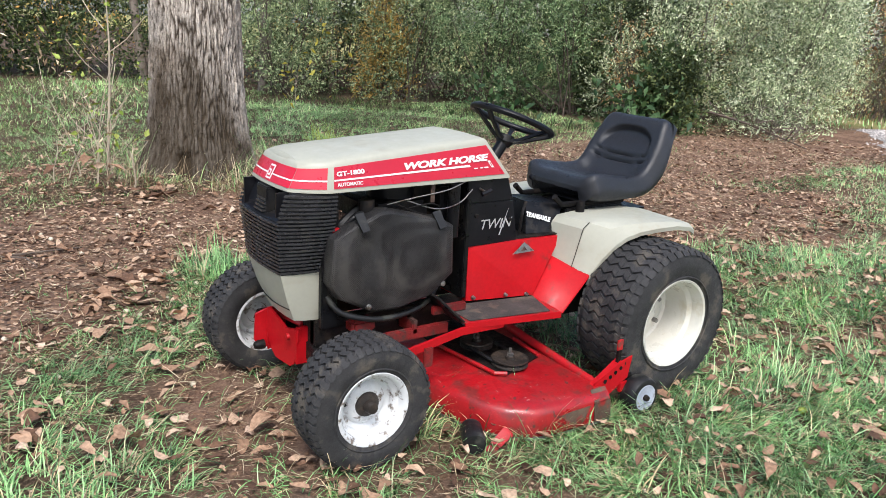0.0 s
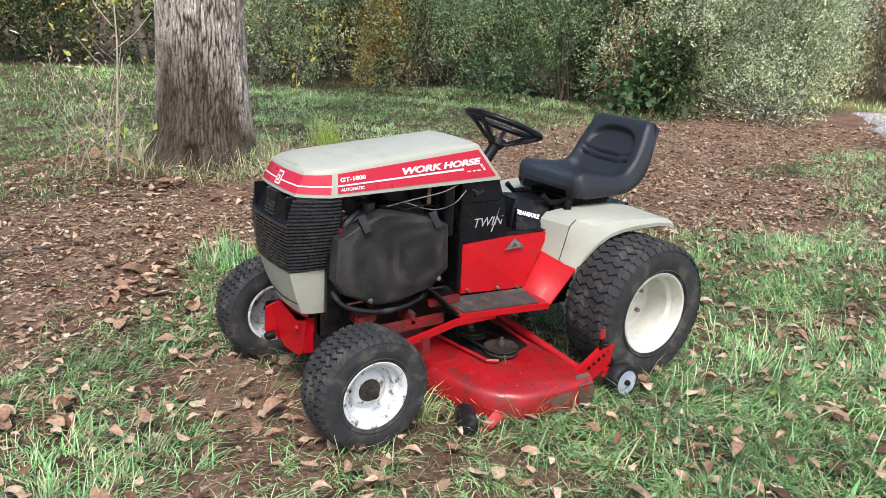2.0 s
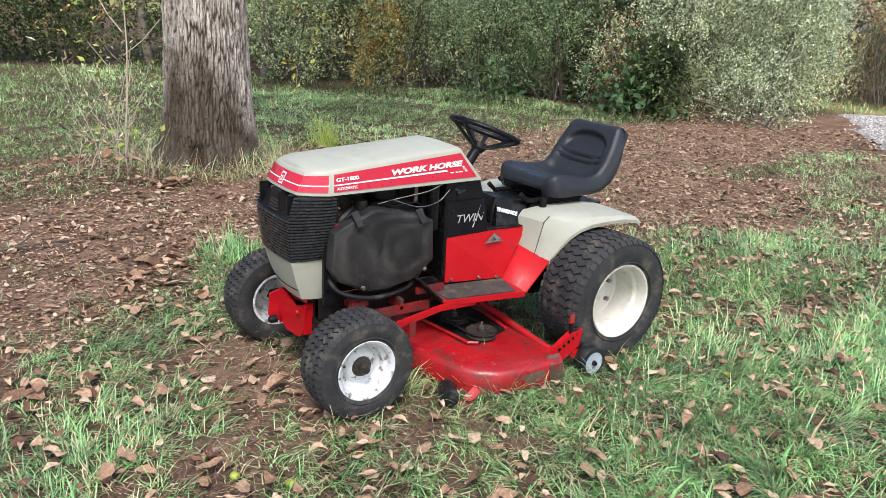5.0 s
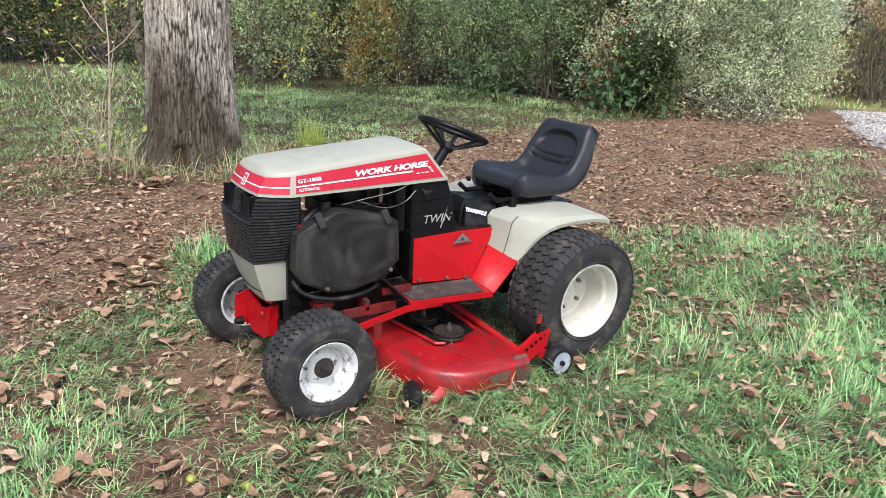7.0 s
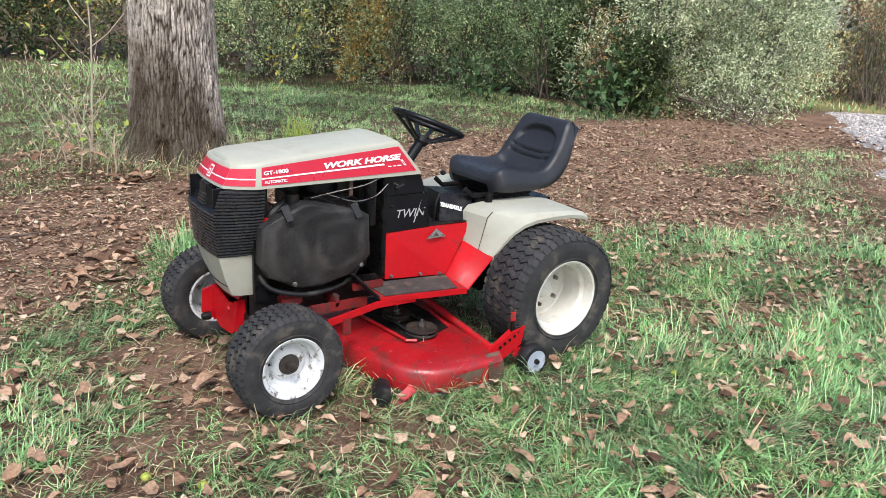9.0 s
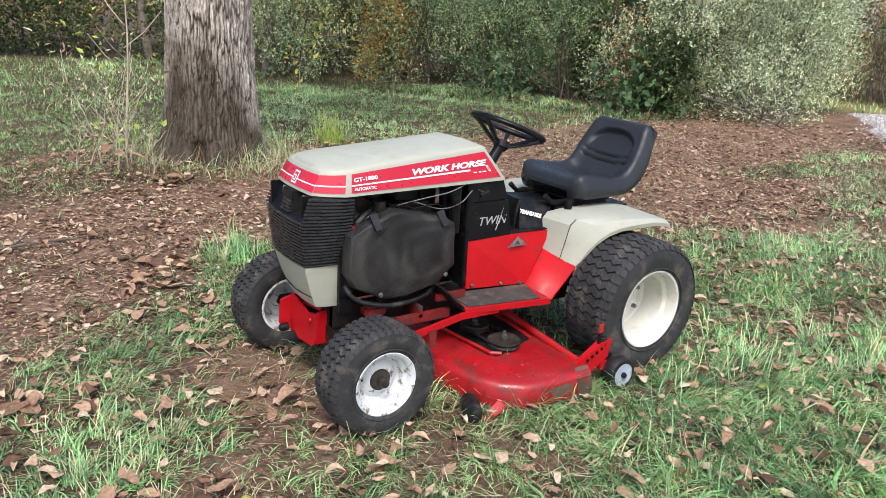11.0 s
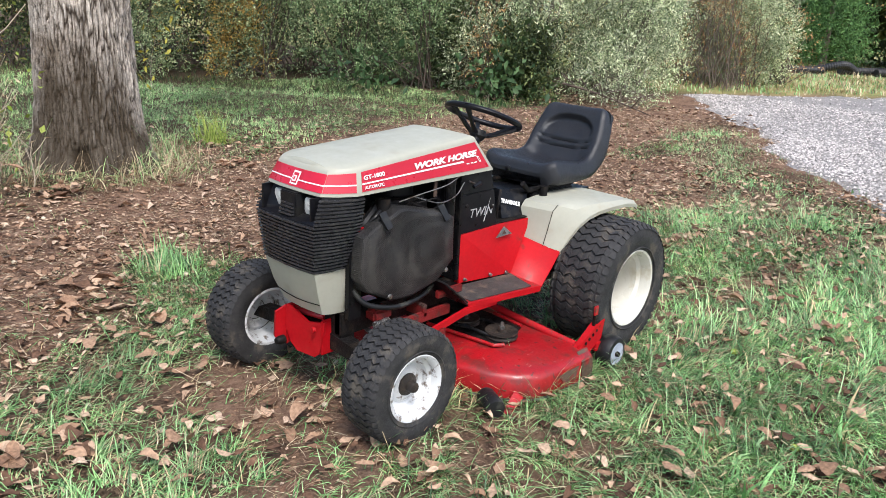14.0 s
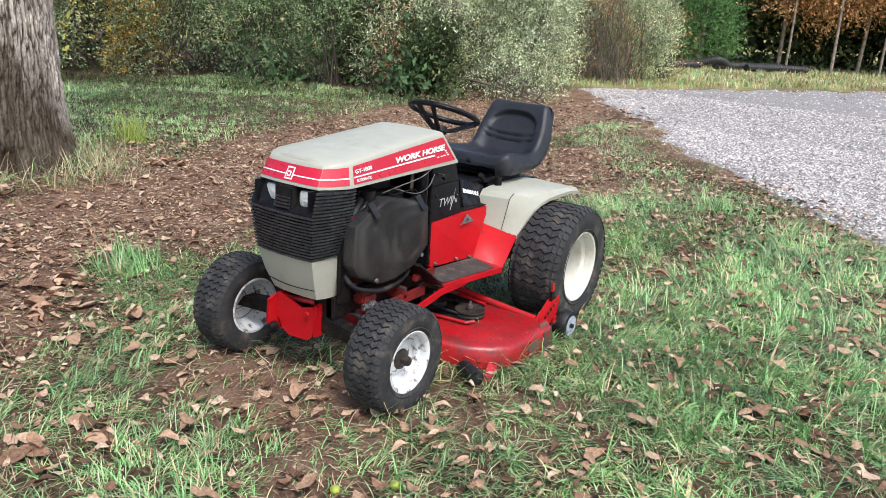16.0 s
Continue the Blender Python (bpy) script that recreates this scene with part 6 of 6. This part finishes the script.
# ---- hedge and shrubs ----
def shrub(name, at, radius, height, material, label, seed, clumps=16, twigs=60, per=10, length=0.06, width=0.026, stems=10, category="shrub", low=0.25, twig_mat=None, spread=0.21, stem_r=0.014):
    t = thing(name, label, category, (at[0], at[1], 0))
    rr = random.Random(seed)
    blobs = []
    for k in range(clumps):
        a_ = rr.uniform(0, 6.28)
        d = radius * math.sqrt(rr.random()) * 0.85
        z = low + (height - low - 0.3) * (k + rr.random()) / clumps
        taper = 1.0 - 0.45 * (z / height) ** 2
        blobs.append((d * math.cos(a_) * taper, d * math.sin(a_) * taper, z, radius * rr.uniform(0.28, 0.50)))
    crown = new("foliage", leaf_cloud(blobs, twigs, per, length, width, material, seed))
    crown.parent = t
    for k in range(stems):
        q = blobs[int(k * len(blobs) / stems)]
        b0 = Vector((rr.uniform(-1, 1) * radius * spread, rr.uniform(-1, 1) * radius * spread, -0.02))
        e = Vector(q[:3]) * 1.05
        mid_ = b0.lerp(e, 0.5) + Vector((rr.uniform(-0.28, 0.28), rr.uniform(-0.28, 0.28), 0.12)) * min(1.0, radius)
        part("stem", tube(curve_points([b0, mid_, e, e + (e - mid_) * 0.5], 4), lambda u: stem_r * (1 - 0.8 * u), 5), twig_mat or TWIG, t)
    return t


HG = "hedge shrubs"
PLAN = [  # name, x, y, radius, height, leaves, words, length, width
    ("shrub", 3.3, 11.2, 1.3, 2.8, HEDGE_HAZED, "green shrub at the lawn's edge, haze painted into its pale leaves", 0.060, 0.030),
    ("shrub", 5.4, 9.9, 1.2, 3.0, HEDGE_HAZED, "green shrub at the lawn's edge, haze painted into its pale leaves", 0.055, 0.028),
    ("shrub", 6.1, 8.6, 1.15, 3.0, HEDGE_GREEN, "dense green shrub at the lawn's edge", 0.055, 0.026),
    ("shrub", 6.9, 7.6, 1.10, 2.9, HEDGE_GREEN, "dense green shrub at the lawn's edge", 0.055, 0.026),
    # the hollow's shade is put into this shrub's leaf colour
    ("shrub", 7.7, 7.0, 0.95, 2.4, HEDGE_DARK, "shrub whose dark green leaves paint the hollow's shade", 0.065, 0.034),
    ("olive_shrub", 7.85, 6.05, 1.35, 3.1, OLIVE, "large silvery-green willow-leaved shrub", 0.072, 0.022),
    # added low shrub: its dark leaves paint the shade beneath the olive shrub
    ("shrub", 7.15, 5.65, 0.55, 1.3, HEDGE_DARK, "low dark green shrub added as shade under the olive shrub", 0.065, 0.034),
    ("olive_shrub", 9.3, 5.2, 1.20, 3.0, OLIVE, "large silvery-green willow-leaved shrub", 0.072, 0.022),
    ("olive_shrub", 10.5, 5.7, 1.2, 3.2, OLIVE, "large silvery-green willow-leaved shrub", 0.072, 0.022),
    ("olive_shrub", 12.2, 6.8, 1.3, 3.0, OLIVE, "silvery-green shrub thinning to bare twigs", 0.070, 0.022),
    ("olive_shrub", 15.3, 5.7, 1.2, 2.8, OLIVE, "silvery-green shrub by the field", 0.075, 0.024),
    ("olive_shrub", 14.8, 5.2, 1.1, 2.6, OLIVE, "silvery-green shrub by the field", 0.075, 0.024),
    ("shrub", 4.9, 10.2, 0.50, 3.0, AUTUMN, "yellowing brown shrub in the hedge", 0.060, 0.030),
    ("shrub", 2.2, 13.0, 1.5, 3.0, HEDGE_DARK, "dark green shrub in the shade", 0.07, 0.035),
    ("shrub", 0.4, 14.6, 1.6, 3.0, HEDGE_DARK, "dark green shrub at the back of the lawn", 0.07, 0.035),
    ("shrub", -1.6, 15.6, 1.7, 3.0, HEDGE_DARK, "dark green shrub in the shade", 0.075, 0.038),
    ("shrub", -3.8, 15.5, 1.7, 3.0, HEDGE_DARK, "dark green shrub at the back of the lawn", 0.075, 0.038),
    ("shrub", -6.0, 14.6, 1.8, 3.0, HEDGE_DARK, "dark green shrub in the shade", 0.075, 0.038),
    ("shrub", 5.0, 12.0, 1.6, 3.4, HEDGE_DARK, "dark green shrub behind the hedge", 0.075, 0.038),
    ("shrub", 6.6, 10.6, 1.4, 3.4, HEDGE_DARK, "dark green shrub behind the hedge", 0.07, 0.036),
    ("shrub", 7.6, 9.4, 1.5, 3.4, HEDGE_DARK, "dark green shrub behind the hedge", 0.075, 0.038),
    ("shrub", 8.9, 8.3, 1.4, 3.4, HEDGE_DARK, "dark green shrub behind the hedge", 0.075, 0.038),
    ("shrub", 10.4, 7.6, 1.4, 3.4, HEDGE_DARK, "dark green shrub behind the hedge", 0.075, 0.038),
    ("shrub", 13.2, 8.4, 1.6, 3.2, AUTUMN, "brown autumn shrub behind the hedge", 0.075, 0.038),
]
for k, (nm, x, y, rad, hgt, m_, words, ln, wd) in enumerate(PLAN):
    tagged(shrub(nm, (x, y), rad, hgt, m_, words, 100 + k, clumps=20, twigs=48 if m_ in (HEDGE_DARK, AUTUMN) else 105, per=10, length=ln * (1.0 if m_ is HEDGE_DARK else 0.82), width=wd * (1.0 if m_ is HEDGE_DARK else 0.82), low=0.24 if m_ is OLIVE else 0.12, stems=16, twig_mat=PALE_TWIG if m_ is OLIVE else None), group=HG)


tagged(shrub("bare_shrub", (6.95, 6.2), 0.40, 1.7, RUSSET, "reddish-brown shrub of mostly bare twigs", 150, clumps=16, twigs=10, per=6, length=0.05, width=0.02, stems=44, spread=0.7, stem_r=0.007), group=HG)
tagged(shrub("bare_shrub", (13.7, 5.5), 1.0, 2.6, RUSSET, "reddish-brown shrub of mostly bare twigs", 151, clumps=22, twigs=22, per=6, length=0.045, width=0.016, stems=90, spread=0.8, stem_r=0.008), group=HG)
tagged(shrub("bare_shrub", (14.6, 6.3), 1.1, 2.8, RUSSET, "reddish-brown thicket of mostly bare twigs", 154, clumps=24, twigs=22, per=6, length=0.045, width=0.016, stems=90, spread=0.8, stem_r=0.008), group=HG)
tagged(shrub("olive_shrub", (8.1, 4.35), 0.75, 0.95, OLIVE, "low sparse willow-leaved brush at the hedge's foot", 153, clumps=14, twigs=22, per=8, length=0.06, width=0.018, stems=34, low=0.08, twig_mat=PALE_TWIG, spread=0.6, stem_r=0.006), group=HG)


tagged(shrub("bare_shrub", (16.4, 5.0), 0.9, 2.0, RUSSET, "reddish-brown shrub of mostly bare twigs", 152, clumps=16, twigs=14, per=6, length=0.06, width=0.024, stems=28), group=HG)


def woods(name, a0, b0, depth, n, height, material, seed, label, length=0.16, low=0.05, twigs=40):
    """A far belt of foliage clumps between two points of the plan."""
    rr = random.Random(seed)
    bl = []
    for k in range(n):
        u = rr.random()
        bl.append((a0[0] + (b0[0] - a0[0]) * u + rr.uniform(-1, 1) * depth, a0[1] + (b0[1] - a0[1]) * u + rr.uniform(-1, 1) * depth, rr.uniform(low, height), rr.uniform(0.5, 1.1)))
    return tagged(new(name, leaf_cloud(bl, twigs, 6, length, length * 0.5, material, seed, shell=0.3)), label, "woods", kind="stuff")


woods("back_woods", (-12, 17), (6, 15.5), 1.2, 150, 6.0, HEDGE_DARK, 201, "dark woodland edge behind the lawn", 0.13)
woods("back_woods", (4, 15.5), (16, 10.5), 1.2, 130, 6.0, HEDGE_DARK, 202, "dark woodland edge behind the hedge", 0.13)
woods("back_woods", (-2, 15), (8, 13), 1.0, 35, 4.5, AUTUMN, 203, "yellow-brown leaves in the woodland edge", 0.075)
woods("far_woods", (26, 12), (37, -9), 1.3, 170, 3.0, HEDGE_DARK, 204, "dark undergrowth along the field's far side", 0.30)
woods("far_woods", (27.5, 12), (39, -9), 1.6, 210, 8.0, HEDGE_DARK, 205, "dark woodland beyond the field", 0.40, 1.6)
woods("far_woods", (26.2, 4.4), (31.5, -7), 0.8, 130, 4.6, RUSSET, 206, "russet autumn branches along the far woods", 0.13, 2.0, 80)


def bare_trunk(x, y, h, rad, lean, seed, label, name="tree_trunk"):
    t = thing(name, label, "tree", (x, y, 0))
    rr = random.Random(seed)
    pts = [(lean * z + 0.05 * math.sin(z * 1.3 + seed), 0.04 * math.sin(z + seed), z) for z in [h * k / 9 for k in range(10)]]
    part("trunk", tube(pts, lambda u: rad * (1 - 0.6 * u), 10), BARK, t)
    for k in range(5):
        b0 = Vector(pts[4 + k])
        a_ = rr.uniform(0, 6.28)
        part("limb", tube([b0, b0 + Vector((math.cos(a_) * 0.5, math.sin(a_) * 0.5, 0.35)), b0 + Vector((math.cos(a_) * 1.0, math.sin(a_) * 1.0, 1.0))], lambda u: rad * 0.35 * (1 - 0.7 * u), 6), BARK, t)


bare_trunk(3.15, 11.6, 6, 0.13, 0.05, 1, "leaning grey tree trunk in the hedge")
bare_trunk(1.5, 13.6, 6, 0.09, -0.04, 2, "thin grey tree trunk behind the lawn")
bare_trunk(-3.0, 14.4, 6, 0.10, 0.02, 3, "thin grey tree trunk behind the lawn")
for k, (x, y) in enumerate(((25.2, 3.9), (25.8, 2.6), (26.4, 4.4), (26.6, 1.2), (27.3, 0.2), (27.6, 2.0), (28.3, -1.2), (24.6, 7.8), (24.2, 9.0))):
    bare_trunk(x, y, 7, 0.045 + 0.012 * (k % 3), 0.05 * ((k % 4) - 1.5), 10 + k, "pale slender trunk at the far woods' edge")


def conifer(x, y, h, rad):
    t = thing("conifer", "dense dark green conifer at the field's edge", "tree", (x, y, 0))
    part("trunk", tube([(0, 0, -0.02), (0.02, 0, h * 0.5), (0, 0, h)], lambda u: 0.11 * (1 - 0.9 * u), 10), BARK, t)
    rr = random.Random(3)
    bl = []
    for k in range(60):
        z = 0.3 + (h - 0.5) * k / 60
        a_ = k * 2.4
        d = rad * (1 - (z / h) ** 1.4) * rr.uniform(0.45, 1.0)
        bl.append((d * math.cos(a_), d * math.sin(a_), z, 0.34 * rr.uniform(0.7, 1.2)))
    c = new("foliage", leaf_cloud(bl, 60, 8, 0.12, 0.03, CONIFER, 9, shell=0.2))
    c.parent = t


conifer(23.6, 6.35, 5.5, 1.15)
PIPE = mat("black_drain_pipe", (0.018, 0.018, 0.020), 0.5, var=0.2, scale=3, bump=0.1)
for k, pts in enumerate((((19.6, 6.9, 0.14), (20.6, 6.2, 0.14), (21.4, 5.6, 0.14)), ((21.3, 5.8, 0.14), (21.8, 5.2, 0.32), (22.4, 5.0, 0.14)), ((21.9, 5.3, 0.15), (22.9, 4.6, 0.15), (24.0, 3.8, 0.17)), ((22.6, 4.5, 0.14), (23.6, 3.9, 0.14), (24.6, 3.1, 0.13)))):
    cp = curve_points(pts, 24)
    bmp = bmesh.new()
    tube(cp, lambda u, n=len(cp): 0.105 + 0.014 * (round(u * (n - 1)) % 2), 14, bmp)
    ob = new("drain_pipe", link_mesh("drain_pipe", bmp, PIPE, 20))
    tagged(ob, "black corrugated drain pipe lying in the field", "pipe", "drain pipes in the field")


# small plants
WEED = foliage_mat("fresh_green_weed_leaves", [(0.0, (0.02, 0.05, 0.018)), (1.0, (0.10, 0.18, 0.065))])
def stalk_plant(name, at, h, n, material, label, seed, length, width, lean=0.1, stem_r=0.006, category="plant"):
    t = thing(name, label, category, (*at, float(swell(np.array(at[0]), np.array(at[1])))))
    rr = random.Random(seed)
    pts = [Vector((lean * u * h + 0.02 * math.sin(u * 5 + seed), 0.02 * math.cos(u * 4), u * h - 0.01)) for u in (0, 0.2, 0.4, 0.6, 0.8, 1.0)]
    part("stem", tube(pts, lambda u: stem_r * (1 - 0.7 * u), 6), STALK, t)
    for k in range(7):
        b0 = pts[1].lerp(pts[5], k / 7)
        a_ = k * 2.4 + seed
        part("twig", tube([b0, b0 + Vector((math.cos(a_) * 0.16, math.sin(a_) * 0.16, 0.13)) * min(1, h), b0 + Vector((math.cos(a_) * 0.30, math.sin(a_) * 0.30, 0.30)) * min(1, h)], stem_r * 0.35, 5), STALK, t)
    bl = [(pts[1 + k % 5].x + rr.uniform(-0.2, 0.2), pts[1 + k % 5].y + rr.uniform(-0.2, 0.2), pts[1 + k % 5].z + rr.uniform(0, 0.25), 0.10) for k in range(n)]
    lv = new("leaves", leaf_cloud(bl, 2, 3, length, width, material, seed))
    lv.parent = t
    return t


stalk_plant("sapling", (-1.02, 4.22), 1.65, 9, LIME, "thin young tree with few yellow-green leaves", 5, 0.06, 0.032, 0.02, 0.011, "sapling")
stalk_plant("dry_weed", (-1.25, 4.1), 0.75, 10, STRAW, "dry brown weed stalk with withered leaves", 6, 0.06, 0.02, -0.3)
stalk_plant("dry_weed", (-1.02, 3.53), 0.34, 2, LITTER, "dry stalk with large hanging brown leaves", 7, 0.11, 0.060, 0.10)
stalk_plant("dry_weed", (-1.12, 4.35), 0.9, 8, STRAW, "dry brown weed stalk with withered leaves", 8, 0.05, 0.02, 0.2)
for k in range(4):
    stalk_plant("dry_weed", (-1.45 + 0.13 * k, 3.95 + 0.2 * math.sin(k * 2.1)), 0.35 + 0.1 * (k % 4), 4, STRAW, "dry pale weed stalk by the tree", 60 + k, 0.05, 0.012, 0.25 * math.sin(k * 1.7))
stalk_plant("young_plant", (-1.10, 3.85), 0.55, 5, LIME, "young plant with yellow-green leaves by the trunk", 10, 0.07, 0.038, 0.0)
stalk_plant("yellow_plant", (2.66, 9.0), 0.62, 7, YELLOW, "young plant with bright yellow drooping leaves", 9, 0.11, 0.05, 0.0)
for k, (x, y, h) in enumerate(((6.25, 5.55, 0.30), (6.5, 5.75, 0.32), (6.75, 5.45, 0.25), (5.3, 7.25, 0.20))):
    stalk_plant("broadleaf_weed", (x, y), h, 15, WEED, "broad-leaved green weed at the hedge's foot", 20 + k, 0.15, 0.085)
for k, (x, y) in enumerate(((1.62, -0.80), (1.75, -0.72))):
    stalk_plant("broadleaf_weed", (x, y), 0.13, 14, WEED, "small leafy green weed in the grass", 40 + k, 0.035, 0.022, 0.0, 0.003)
stk = thing("fallen_stick", "dark forked stick lying on bare soil", "stick", (-2.0, 2.2, float(swell(np.array(-2.0), np.array(2.2)))))
part("limb", tube(curve_points([(-0.42, -0.10, 0.012), (-0.15, 0.0, 0.03), (0.15, 0.03, 0.035), (0.42, 0.12, 0.015)], 5), lambda u: 0.011 * (1 - 0.6 * u), 6), TWIG, stk)
part("twig", tube([(0.05, 0.02, 0.03), (0.12, -0.10, 0.05), (0.16, -0.22, 0.03)], lambda u: 0.006 * (1 - 0.6 * u), 5), TWIG, stk)
part("twig", tube([(-0.12, 0.01, 0.03), (-0.02, 0.12, 0.06), (0.05, 0.20, 0.05)], lambda u: 0.006 * (1 - 0.6 * u), 5), TWIG, stk)
br = thing("dead_branch", "dead grey branch fallen from the hedge onto the ground", "branch", (7.55, 4.35, 0))
part("limb", tube(curve_points([(-0.15, 0.75, 0.34), (0.0, 0.2, 0.24), (0.02, -0.35, 0.12), (-0.05, -0.85, 0.02)], 6), lambda u: 0.02 * (1 - 0.7 * u), 8), TWIG, br)
for k in range(5):
    b0 = Vector((0.0, 0.5 - 0.25 * k, 0.28 - 0.05 * k))
    part("twig", tube([b0, b0 + Vector((-0.3, 0.1 - 0.1 * k, 0.22)), b0 + Vector((-0.5, -0.1, 0.18))], 0.008, 5), TWIG, br)
